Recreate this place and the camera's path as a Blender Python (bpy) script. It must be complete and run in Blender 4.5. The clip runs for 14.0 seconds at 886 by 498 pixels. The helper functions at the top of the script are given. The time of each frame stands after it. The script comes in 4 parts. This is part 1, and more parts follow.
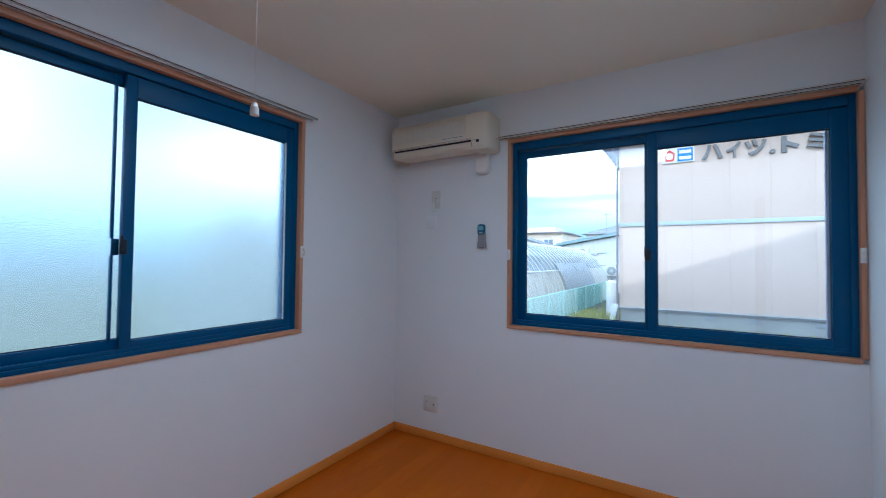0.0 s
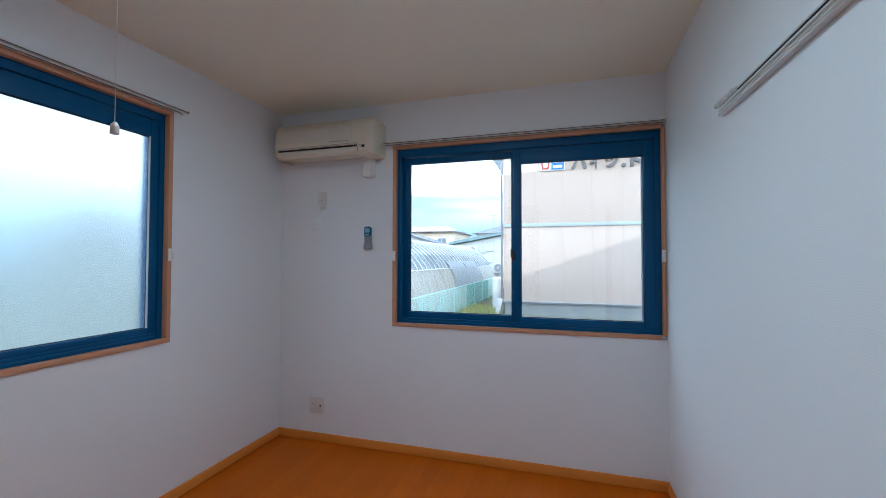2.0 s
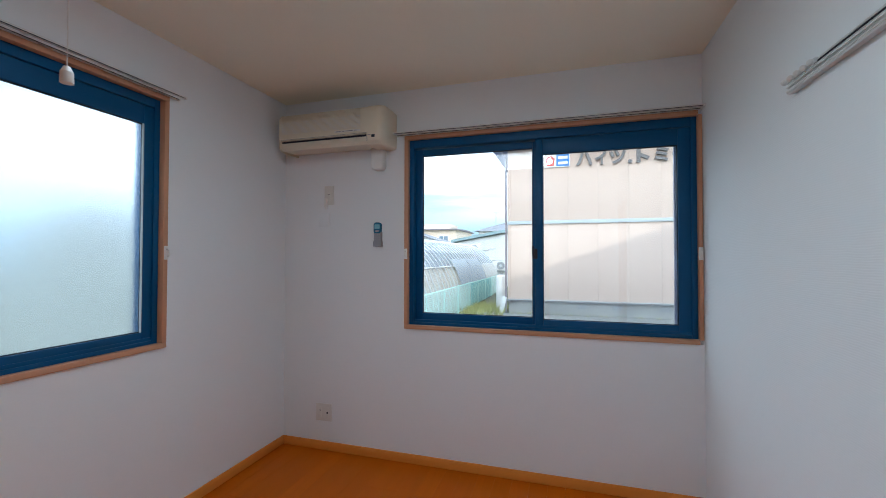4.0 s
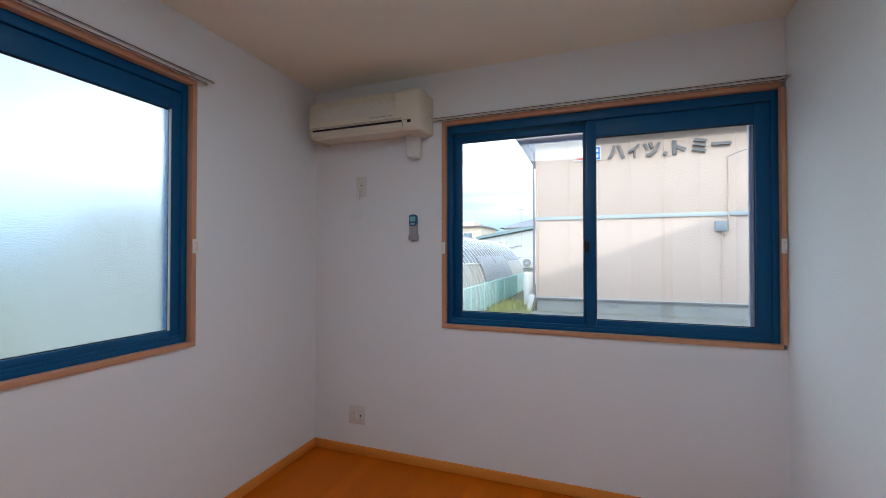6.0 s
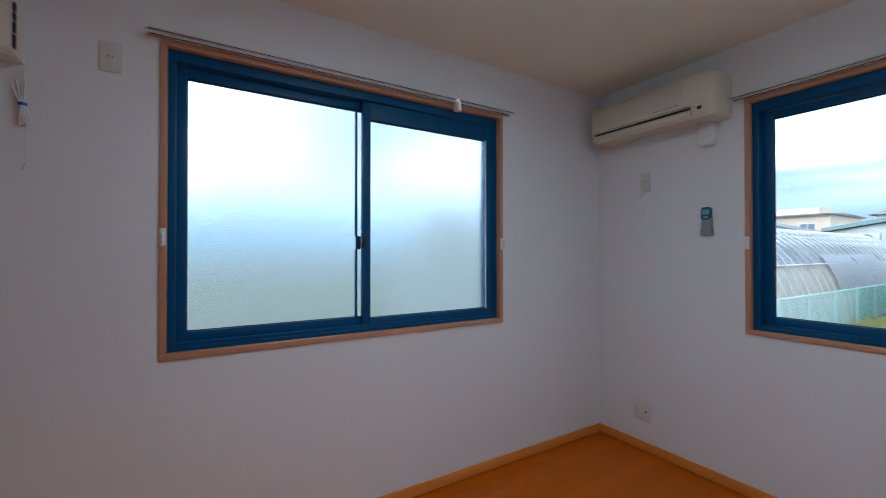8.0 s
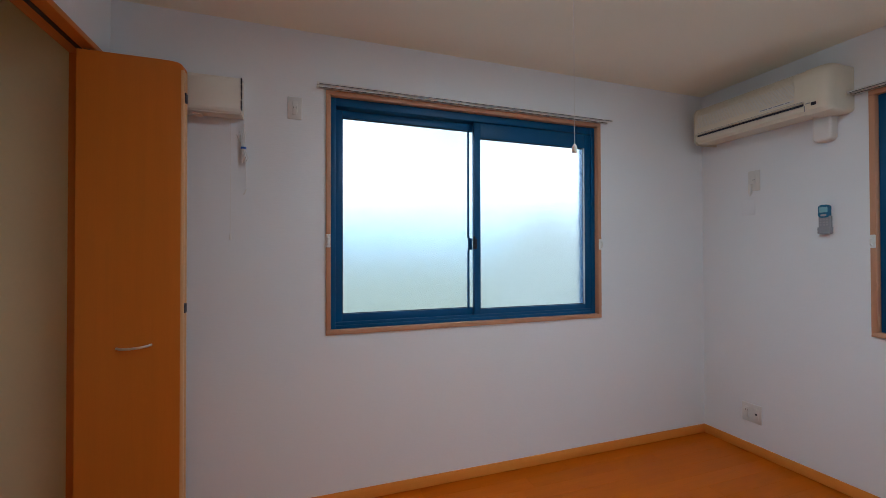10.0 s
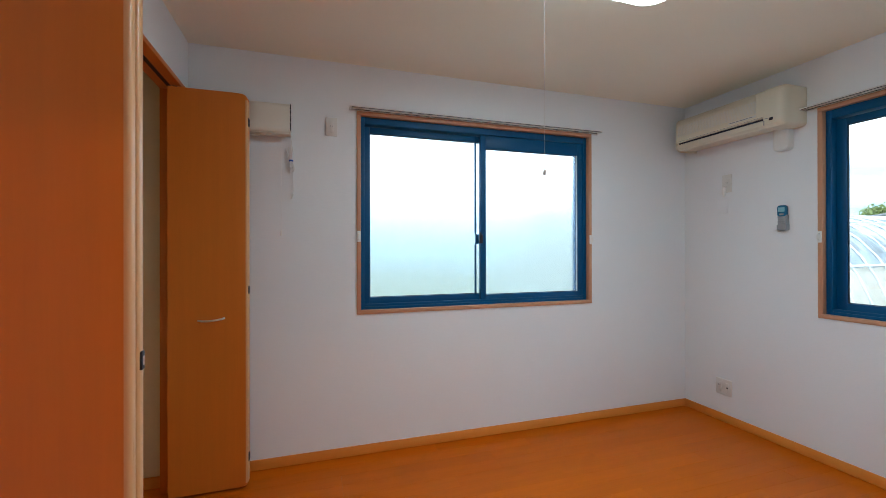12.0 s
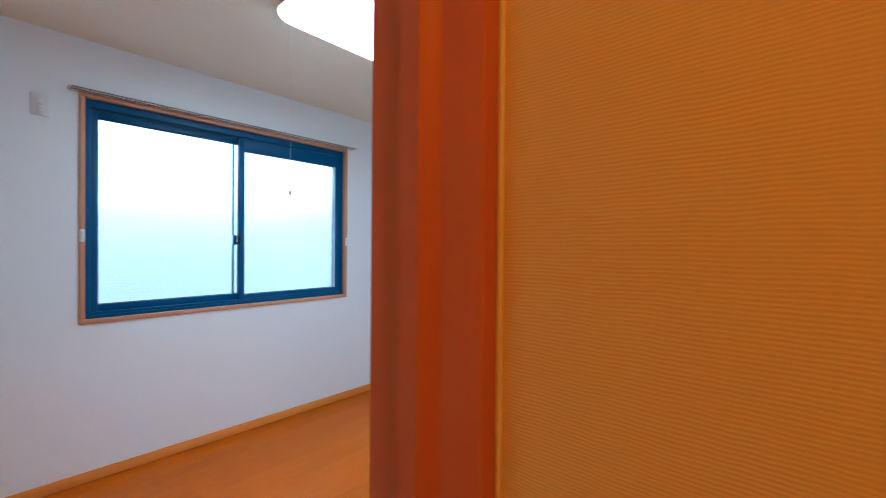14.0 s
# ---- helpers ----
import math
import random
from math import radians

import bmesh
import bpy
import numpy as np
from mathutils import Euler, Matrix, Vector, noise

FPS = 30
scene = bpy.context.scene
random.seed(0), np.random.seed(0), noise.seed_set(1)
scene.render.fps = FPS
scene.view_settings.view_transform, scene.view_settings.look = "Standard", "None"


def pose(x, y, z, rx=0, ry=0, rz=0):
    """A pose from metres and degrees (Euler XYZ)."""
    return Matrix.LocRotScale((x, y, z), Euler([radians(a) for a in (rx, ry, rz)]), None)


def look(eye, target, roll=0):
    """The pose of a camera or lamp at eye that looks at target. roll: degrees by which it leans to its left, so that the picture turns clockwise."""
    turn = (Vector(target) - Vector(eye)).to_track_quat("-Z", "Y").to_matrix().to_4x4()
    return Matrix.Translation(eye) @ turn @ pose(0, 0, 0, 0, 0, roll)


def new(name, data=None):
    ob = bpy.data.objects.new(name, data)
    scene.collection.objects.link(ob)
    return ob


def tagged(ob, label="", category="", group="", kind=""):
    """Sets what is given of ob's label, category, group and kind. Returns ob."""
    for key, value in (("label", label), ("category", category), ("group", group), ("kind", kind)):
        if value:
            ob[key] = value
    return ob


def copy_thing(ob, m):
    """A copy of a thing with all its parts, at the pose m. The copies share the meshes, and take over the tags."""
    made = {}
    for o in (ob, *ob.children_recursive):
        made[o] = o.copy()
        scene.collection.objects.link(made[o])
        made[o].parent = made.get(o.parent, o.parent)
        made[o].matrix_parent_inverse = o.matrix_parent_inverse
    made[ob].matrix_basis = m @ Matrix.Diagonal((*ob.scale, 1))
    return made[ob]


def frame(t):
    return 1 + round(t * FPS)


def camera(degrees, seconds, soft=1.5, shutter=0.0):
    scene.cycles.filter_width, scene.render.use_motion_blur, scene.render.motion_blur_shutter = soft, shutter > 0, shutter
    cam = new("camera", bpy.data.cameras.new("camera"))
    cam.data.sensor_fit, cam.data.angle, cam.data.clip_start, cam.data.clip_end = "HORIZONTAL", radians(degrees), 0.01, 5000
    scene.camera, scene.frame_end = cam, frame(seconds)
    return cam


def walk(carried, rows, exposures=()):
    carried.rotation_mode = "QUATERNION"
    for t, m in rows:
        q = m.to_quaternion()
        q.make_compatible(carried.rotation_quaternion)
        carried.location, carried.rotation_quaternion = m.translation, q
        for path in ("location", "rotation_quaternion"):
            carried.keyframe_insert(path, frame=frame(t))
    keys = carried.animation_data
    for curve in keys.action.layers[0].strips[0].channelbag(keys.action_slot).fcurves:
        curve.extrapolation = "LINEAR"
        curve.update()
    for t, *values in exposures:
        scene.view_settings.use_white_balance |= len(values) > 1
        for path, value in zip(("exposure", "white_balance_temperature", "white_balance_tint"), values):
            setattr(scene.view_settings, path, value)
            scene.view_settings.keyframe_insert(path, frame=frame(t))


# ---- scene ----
cam = camera(94.9, 14.0, soft=0.9, shutter=0.25)
PATH = [
    (0, (1.935, -2.507, 1.295), (0.9, -0.797, 1.35), 0.6),
    (0.5, (1.972, -2.525, 1.303), (1.106, -0.724, 1.358), 0.4),
    (1, (1.994, -2.555, 1.312), (1.258, -0.696, 1.369), 0.4),
    (1.5, (2.014, -2.581, 1.317), (1.385, -0.684, 1.371), 0.2),
    (2, (2.047, -2.593, 1.314), (1.477, -0.677, 1.364), 0.1),
    (2.5, (2.054, -2.589, 1.316), (1.49, -0.67, 1.361), 0.1),
    (3, (2.014, -2.571, 1.326), (1.456, -0.651, 1.369), 0.1),
    (5.5, (1.79, -2.292, 1.297), (1.149, -0.397, 1.325), 0.0),
    (6, (1.76, -2.304, 1.297), (1.075, -0.425, 1.323), 0.0),
    (6.5, (1.748, -2.332, 1.292), (0.9, -0.521, 1.32), -0.0),
    (7, (1.8, -2.388, 1.29), (0.607, -0.782, 1.311), -0.2),
    (7.5, (1.862, -2.449, 1.278), (0.341, -1.151, 1.3), -0.1),
    (8, (1.914, -2.493, 1.286), (0.209, -1.448, 1.302), 0.0),
    (8.5, (1.974, -2.546, 1.281), (0.148, -1.731, 1.293), 0.0),
    (9, (2.045, -2.613, 1.293), (0.181, -1.889, 1.305), -0.0),
    (11.5, (2.403, -2.823, 1.256), (0.497, -2.216, 1.274), -0.2),
    (12, (2.544, -2.857, 1.263), (0.637, -2.253, 1.266), -0.1),
    (12.5, (2.628, -2.896, 1.26), (0.73, -2.265, 1.264), -0.2),
    (13, (2.722, -2.907, 1.26), (0.873, -2.145, 1.268), -0.2),
    (13.2, (2.755, -2.903, 1.268), (0.964, -2.012, 1.269), -0.1),
    (13.5, (2.805, -2.916, 1.282), (1.155, -1.787, 1.274), 0.2),
    (13.8, (2.861, -2.939, 1.298), (1.404, -1.569, 1.282), 0.3),
    (14, (2.903, -2.948, 1.307), (1.579, -1.449, 1.291), 0.5),
]
# brightening and white balance of the film along the walk
EXPOSURES = [(0.0, 0.56, 4950, -1), (3.0, 0.60, 5550, 0), (6.5, 0.53, 5850, 3), (7.5, 0.32, 5350, 1), (9.0, 0.50, 5750, 1), (11.5, 1.06, 5750, -4), (12.5, 1.17, 5700, -6), (13.2, 1.24, 5400, -7), (14.0, 1.42, 4950, -7)]
walk(cam, [(t, look(eye, target, roll)) for t, eye, target, roll in PATH],
     exposures=EXPOSURES)

# ---- world and light ----
SKY, SUN, SUN_ELEV = 0.112, 1.0, 21.2
world = bpy.data.worlds.new("sky")
scene.world = world
world.use_nodes = True
wt = world.node_tree
wt.nodes.clear()
w_out = wt.nodes.new("ShaderNodeOutputWorld")
w_bg = wt.nodes.new("ShaderNodeBackground")
w_sky = wt.nodes.new("ShaderNodeTexSky")
w_sky.sky_type, w_sky.sun_disc = "NISHITA", False
w_sky.sun_elevation, w_sky.sun_rotation = radians(SUN_ELEV), radians(180)
w_sky.air_density, w_sky.dust_density, w_sky.ozone_density = 1.0, 1.5, 2.0
w_co = wt.nodes.new("ShaderNodeTexCoord")
w_map = wt.nodes.new("ShaderNodeMapping")
w_map.inputs["Scale"].default_value = (1.2, 1.2, 9.0)
w_noise = wt.nodes.new("ShaderNodeTexNoise")
w_noise.inputs["Scale"].default_value, w_noise.inputs["Detail"].default_value = 1.6, 5.0
w_ramp = wt.nodes.new("ShaderNodeValToRGB")
w_ramp.color_ramp.elements[0].position, w_ramp.color_ramp.elements[1].position = 0.36, 0.60
w_ramp.color_ramp.elements[0].color = (0.18, 0.18, 0.18, 1)
w_mix = wt.nodes.new("ShaderNodeMix")
w_mix.data_type = "RGBA"
w_mix.inputs["B"].default_value = (21.5, 23.5, 25.5, 1)
wt.links.new(w_co.outputs["Generated"], w_map.inputs["Vector"])
wt.links.new(w_map.outputs["Vector"], w_noise.inputs["Vector"])
wt.links.new(w_noise.outputs["Fac"], w_ramp.inputs["Fac"])
wt.links.new(w_ramp.outputs["Color"], w_mix.inputs["Factor"])
wt.links.new(w_sky.outputs["Color"], w_mix.inputs["A"])
# pale blue haze between the clouds and the horizon
w_sep = wt.nodes.new("ShaderNodeSeparateXYZ")
w_low = wt.nodes.new("ShaderNodeMapRange")
w_low.interpolation_type = "SMOOTHSTEP"
w_low.inputs["From Min"].default_value, w_low.inputs["From Max"].default_value = 0.05, 0.20
w_haze = wt.nodes.new("ShaderNodeMix")
w_haze.data_type = "RGBA"
w_haze.inputs["A"].default_value = (4.9, 6.7, 7.9, 1)
wt.links.new(w_co.outputs["Generated"], w_sep.inputs["Vector"])
wt.links.new(w_sep.outputs["Z"], w_low.inputs["Value"])
wt.links.new(w_low.outputs["Result"], w_haze.inputs["Factor"])
# an overcast sky brightens towards the zenith
w_top = wt.nodes.new("ShaderNodeMapRange")
w_top.inputs["From Min"].default_value, w_top.inputs["From Max"].default_value = 0.30, 1.0
w_top.inputs["To Min"].default_value, w_top.inputs["To Max"].default_value = 1.0, 1.7
w_gain = wt.nodes.new("ShaderNodeVectorMath")
w_gain.operation = "SCALE"
wt.links.new(w_sep.outputs["Z"], w_top.inputs["Value"])
wt.links.new(w_mix.outputs["Result"], w_gain.inputs[0])
wt.links.new(w_top.outputs["Result"], w_gain.inputs["Scale"])
wt.links.new(w_gain.outputs["Vector"], w_haze.inputs["B"])
wt.links.new(w_haze.outputs["Result"], w_bg.inputs["Color"])
w_bg.inputs["Strength"].default_value = SKY
wt.links.new(w_bg.outputs["Background"], w_out.inputs["Surface"])

sun = new("sun", bpy.data.lights.new("sun", "SUN"))
sun.data.energy, sun.data.angle, sun.data.color = SUN, radians(0.6), (1.0, 0.93, 0.82)
e = radians(SUN_ELEV)
sun.matrix_world = look((0, 0, 30), Vector((0, 0, 30)) + Vector((-0.02, math.cos(e), -math.sin(e))))

# warm lamp of the hallway, a round downlight in its ceiling
hall_lamp = new("hall_lamp", bpy.data.lights.new("hall_lamp", "AREA"))
hall_lamp.data.shape, hall_lamp.data.size = "DISK", 0.16
hall_lamp.data.energy, hall_lamp.data.color = 4.65, (1.0, 0.33, 0.012)
hall_lamp.matrix_world = look((3.55, -3.12, 2.385), (3.55, -3.12, 0))

# ---- materials ----


def nodes_of(name):
    m = bpy.data.materials.new(name)
    m.use_nodes = True
    t = m.node_tree
    return m, t, t.nodes["Principled BSDF"]


def add(t, kind, **inputs):
    n = t.nodes.new(kind)
    for k, v in inputs.items():
        n.inputs[k.replace("_", " ")].default_value = v
    return n


def rgb(c):
    return (c[0], c[1], c[2], 1.0)


def surface(name, colour, rough=0.6, metal=0.0, vary=0.08, scale=4.0, stretch=(1, 1, 1), grain=60.0, bump=0.05, depth=0.002, gloss_vary=0.1, random_tone=0.0, transmission=0.0, spec=0.5):
    """Painted, plastic, wooden or mineral surface: tone varied at two scales, with fine relief."""
    m, t, b = nodes_of(name)
    co = add(t, "ShaderNodeTexCoord")
    mp = add(t, "ShaderNodeMapping")
    mp.inputs["Scale"].default_value = stretch
    t.links.new(co.outputs["Object"], mp.inputs["Vector"])
    big = add(t, "ShaderNodeTexNoise", Scale=scale, Detail=4.0)
    fine = add(t, "ShaderNodeTexNoise", Scale=grain, Detail=3.0)
    t.links.new(mp.outputs["Vector"], big.inputs["Vector"])
    t.links.new(mp.outputs["Vector"], fine.inputs["Vector"])
    mix = add(t, "ShaderNodeMix")
    mix.data_type = "RGBA"
    mix.inputs["A"].default_value = rgb([c * (1 - vary) for c in colour])
    mix.inputs["B"].default_value = rgb([min(1, c * (1 + vary)) for c in colour])
    s = add(t, "ShaderNodeMath")
    s.operation = "ADD"
    h = add(t, "ShaderNodeMath")
    h.operation = "MULTIPLY_ADD"
    h.inputs[1].default_value, h.inputs[2].default_value = 0.5, 0.0
    t.links.new(fine.outputs["Fac"], h.inputs[0])
    t.links.new(big.outputs["Fac"], s.inputs[0])
    t.links.new(h.outputs["Value"], s.inputs[1])
    sub = add(t, "ShaderNodeMath")
    sub.operation = "SUBTRACT"
    sub.inputs[1].default_value = 0.25
    t.links.new(s.outputs["Value"], sub.inputs[0])
    t.links.new(sub.outputs["Value"], mix.inputs["Factor"])
    last = mix.outputs["Result"]
    if random_tone:
        info = add(t, "ShaderNodeObjectInfo")
        rng = add(t, "ShaderNodeMapRange")
        rng.inputs["To Min"].default_value, rng.inputs["To Max"].default_value = 1 - random_tone, 1 + random_tone
        t.links.new(info.outputs["Random"], rng.inputs["Value"])
        hsv = add(t, "ShaderNodeHueSaturation")
        t.links.new(rng.outputs["Result"], hsv.inputs["Value"])
        t.links.new(last, hsv.inputs["Color"])
        last = hsv.outputs["Color"]
    t.links.new(last, b.inputs["Base Color"])
    r = add(t, "ShaderNodeMapRange")
    r.inputs["To Min"].default_value, r.inputs["To Max"].default_value = max(0.02, rough - gloss_vary), min(1, rough + gloss_vary)
    t.links.new(big.outputs["Fac"], r.inputs["Value"])
    t.links.new(r.outputs["Result"], b.inputs["Roughness"])
    b.inputs["Metallic"].default_value = metal
    b.inputs["Specular IOR Level"].default_value = spec
    b.inputs["Transmission Weight"].default_value = transmission
    if bump:
        bp = add(t, "ShaderNodeBump", Strength=bump, Distance=depth)
        t.links.new(fine.outputs["Fac"], bp.inputs["Height"])
        t.links.new(bp.outputs["Normal"], b.inputs["Normal"])
    return m


def wallpaper(name, colour, rib=0.35, pitch=190.0, run=20.0, wave=0.0):
    """Vinyl wallpaper with fine uneven horizontal ribs."""
    m, t, b = nodes_of(name)
    co = add(t, "ShaderNodeTexCoord")
    mp = add(t, "ShaderNodeMapping")
    mp.inputs["Scale"].default_value = (run, run, pitch)
    t.links.new(co.outputs["Object"], mp.inputs["Vector"])
    ribs = add(t, "ShaderNodeTexNoise", Scale=1.0, Detail=2.5, Distortion=0.4)
    t.links.new(mp.outputs["Vector"], ribs.inputs["Vector"])
    height = ribs.outputs["Fac"]
    if wave:
        wv = add(t, "ShaderNodeTexWave", Scale=wave, Distortion=4.0, Detail=3.0)
        wv.inputs["Detail Scale"].default_value = 0.3
        wv.bands_direction = "Z"
        t.links.new(co.outputs["Object"], wv.inputs["Vector"])
        both = add(t, "ShaderNodeMath")
        both.operation = "MULTIPLY_ADD"
        both.inputs[1].default_value = 0.42
        t.links.new(wv.outputs["Fac"], both.inputs[0])
        t.links.new(ribs.outputs["Fac"], both.inputs[2])
        height = both.outputs["Value"]
    big = add(t, "ShaderNodeTexNoise", Scale=1.3, Detail=3.0)
    t.links.new(co.outputs["Object"], big.inputs["Vector"])
    mix = add(t, "ShaderNodeMix")
    mix.data_type = "RGBA"
    mix.inputs["A"].default_value = rgb([c * 0.965 for c in colour])
    mix.inputs["B"].default_value = rgb(colour)
    t.links.new(big.outputs["Fac"], mix.inputs["Factor"])
    t.links.new(mix.outputs["Result"], b.inputs["Base Color"])
    b.inputs["Roughness"].default_value = 0.62
    b.inputs["Specular IOR Level"].default_value = 0.35
    bp = add(t, "ShaderNodeBump", Strength=rib, Distance=0.0012)
    t.links.new(height, bp.inputs["Height"])
    t.links.new(bp.outputs["Normal"], b.inputs["Normal"])
    return m


def wood(name, colour, rough=0.4, along="z", vary=0.16, tone=0.0, fine=1.0, spec=0.4):
    """Wood print or veneer with grain along one axis."""
    st = {"x": (0.6, 14, 14), "y": (14, 0.6, 14), "z": (14, 14, 0.6)}[along]
    return surface(name, colour, rough=rough, vary=vary, scale=2.2 * fine, stretch=st, grain=11.0 * fine, bump=0.06, depth=0.0006, gloss_vary=0.06, random_tone=tone, spec=spec)


def clear_glass(name, rough=0.0, tint=(1, 1, 1), relief=0.0, spec=0.5):
    m, t, b = nodes_of(name)
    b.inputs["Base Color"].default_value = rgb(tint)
    b.inputs["Roughness"].default_value = rough
    b.inputs["IOR"].default_value = 1.45
    b.inputs["Specular IOR Level"].default_value = spec
    b.inputs["Transmission Weight"].default_value = 1.0
    if relief:
        co = add(t, "ShaderNodeTexCoord")
        mp = add(t, "ShaderNodeMapping")
        mp.inputs["Scale"].default_value = (1, 1, 2.2)
        n = add(t, "ShaderNodeTexNoise", Scale=95.0, Detail=2.0)
        bp = add(t, "ShaderNodeBump", Strength=relief, Distance=0.002)
        t.links.new(co.outputs["Object"], mp.inputs["Vector"])
        t.links.new(mp.outputs["Vector"], n.inputs["Vector"])
        t.links.new(n.outputs["Fac"], bp.inputs["Height"])
        t.links.new(bp.outputs["Normal"], b.inputs["Normal"])
    return m


def glowing(name, colour, strength):
    m, t, b = nodes_of(name)
    b.inputs["Base Color"].default_value = rgb(colour)
    b.inputs["Emission Color"].default_value = rgb(colour)
    b.inputs["Emission Strength"].default_value = strength
    return m


M_WALL = wallpaper("white_wallpaper", (0.835, 0.855, 0.875))
M_WALL_RIB = wallpaper("ribbed_white_wallpaper", (0.825, 0.855, 0.86), rib=0.24, wave=48.0)
# the lamp's orange is put into the hallway paper's own colour
M_HALL_LAMPLIT = wallpaper("lamplit_hall_wallpaper", (0.70, 0.465, 0.078), rib=0.22, pitch=280.0, run=90.0, wave=118.0)
M_CEIL = surface("ceiling_paper", (0.92, 0.885, 0.74), rough=0.8, vary=0.02, bump=0.15, grain=220.0, depth=0.0008)
M_BOARD = wood("orange_floor", (0.55, 0.118, 0.001), rough=0.36, along="y", vary=0.12, tone=0.05, spec=0.12)
M_SUBFLOOR = surface("dark_joint", (0.16, 0.06, 0.015), rough=0.8)
M_SKIRT = wood("skirting_wood", (0.76, 0.285, 0.050), rough=0.42, spec=0.25, along="y", vary=0.08)
M_SKIRT_X = wood("skirting_wood_across", (0.76, 0.285, 0.050), rough=0.42, spec=0.25, along="x", vary=0.08)
M_TRIM = wood("trim_wood", (0.55, 0.285, 0.165), rough=0.45, along="z", vary=0.06)
M_LEAF = wood("closet_wood", (0.62, 0.182, 0.018), spec=0.45, rough=0.46, along="z", vary=0.07)
M_EDGE = wood("closet_edge", (0.66, 0.37, 0.17), rough=0.3, along="z", vary=0.04)
M_JAMB = wood("jamb_wood", (0.45, 0.122, 0.018), spec=0.3, rough=0.4, along="z", vary=0.08)
# navy frame; the glare of the bright panes is mixed into its blue
M_SASH = surface("sash_aluminium", (0.005, 0.078, 0.205), rough=0.42, metal=0.0, spec=0.28, vary=0.1, grain=300, bump=0.02, depth=0.0003)
M_GASKET = surface("gasket", (0.006, 0.015, 0.03), rough=0.6)
# grey tint only dims the view out; daylight passes the unshadowed pane in full
M_CLEAR_DIM = clear_glass("clear_glass", tint=(0.83, 0.83, 0.84), spec=0.03)
M_FROST = clear_glass("frosted_glass", rough=0.26, tint=(0.80, 0.83, 0.90), relief=0.30)
M_WHITE = surface("white_plastic", (0.80, 0.79, 0.76), rough=0.4, vary=0.02, bump=0.0)
M_IVORY = surface("ivory_plastic", (0.74, 0.68, 0.55), rough=0.42, vary=0.03, bump=0.0)
M_VENT = surface("cream_plastic", (0.78, 0.74, 0.65), rough=0.45, vary=0.03, bump=0.0)
M_PLATE = surface("plate_plastic", (0.71, 0.70, 0.67), rough=0.4, vary=0.02, bump=0.0)
M_RAIL = surface("rail_metal", (0.66, 0.66, 0.64), rough=0.34, metal=0.25, vary=0.03, bump=0.0)
M_DARK = surface("dark_plastic", (0.01, 0.012, 0.025), rough=0.5, vary=0.1, bump=0.0)
M_GREY = surface("grey_plastic", (0.28, 0.29, 0.31), rough=0.5, vary=0.05, bump=0.0)
M_LCD = surface("lcd_blue", (0.03, 0.15, 0.26), rough=0.15, vary=0.1, bump=0.0)
M_CHROME = surface("satin_metal", (0.80, 0.78, 0.75), rough=0.38, metal=0.7, vary=0.04, bump=0.0)
M_BLUE = surface("blue_tie", (0.02, 0.10, 0.45), rough=0.5, bump=0.0)
M_CORD = surface("white_cord", (0.75, 0.74, 0.72), rough=0.7, bump=0.0)
M_LAMP = glowing("lit_diffuser", (0.88, 0.94, 1.0), 6.1)
M_CLOSET = surface("closet_lining", (0.76, 0.64, 0.42), rough=0.75, vary=0.05, scale=2.0)
# outdoors
M_GROUND = surface("grass_ground", (0.115, 0.12, 0.08), rough=0.95, vary=0.45, scale=0.5, grain=14, bump=0.5, depth=0.03)
M_SIDING = surface("cream_siding", (0.63, 0.495, 0.415), rough=0.7, vary=0.025, scale=0.7, grain=30, bump=0.0)
M_BAND = surface("blue_grey_band", (0.46, 0.50, 0.52), rough=0.5, vary=0.05)
M_CONC = surface("foundation_concrete", (0.34, 0.34, 0.33), rough=0.9, vary=0.42, scale=1.5, grain=30, bump=0.3)
M_ROOF = surface("slate_roof", (0.20, 0.20, 0.22), rough=0.7, vary=0.15, scale=3, grain=20, bump=0.2)
M_SOFFIT = surface("soffit", (0.10, 0.12, 0.24), rough=0.7)
M_FASCIA = surface("fascia", (0.24, 0.21, 0.23), rough=0.5, vary=0.08)
M_LETTER = surface("letter_metal", (0.15, 0.145, 0.15), rough=0.5, vary=0.06)
M_SIGNW = surface("sign_white", (0.8, 0.78, 0.78), rough=0.4)
M_SIGNR = surface("sign_red", (0.62, 0.06, 0.05), rough=0.4)
M_SIGNB = surface("sign_blue", (0.02, 0.20, 0.62), rough=0.4)
M_FILM = surface("greenhouse_film", (0.28, 0.31, 0.34), rough=0.22, vary=0.45, scale=1.1, stretch=(0.5, 2.2, 0.5), grain=5, bump=0.35, depth=0.04, transmission=0.0)
M_SKIRTFILM = surface("greenhouse_skirt", (0.50, 0.46, 0.40), rough=0.35, vary=0.30, scale=1.6, stretch=(1, 1, 0.4), grain=9, bump=0.3, depth=0.03)
M_HOOP = surface("galvanised_tube", (0.62, 0.64, 0.66), rough=0.35, metal=0.6)
M_NET = surface("green_net", (0.62, 0.88, 0.82), rough=0.6, vary=0.1)
M_YARD = surface("pale_gravel", (0.23, 0.23, 0.22), rough=0.95, vary=0.25, scale=0.9, grain=40, bump=0.4, depth=0.01)
M_BAY_DARK = surface("dark_bay_film", (0.10, 0.11, 0.12), rough=0.4, vary=0.3, scale=2.0)
M_COVER = surface("blue_grey_film", (0.26, 0.29, 0.33), rough=0.3, vary=0.3, scale=1.4, bump=0.3, depth=0.02)
M_METER = surface("meter_enamel", (0.30, 0.34, 0.37), rough=0.5, vary=0.05, bump=0.0)
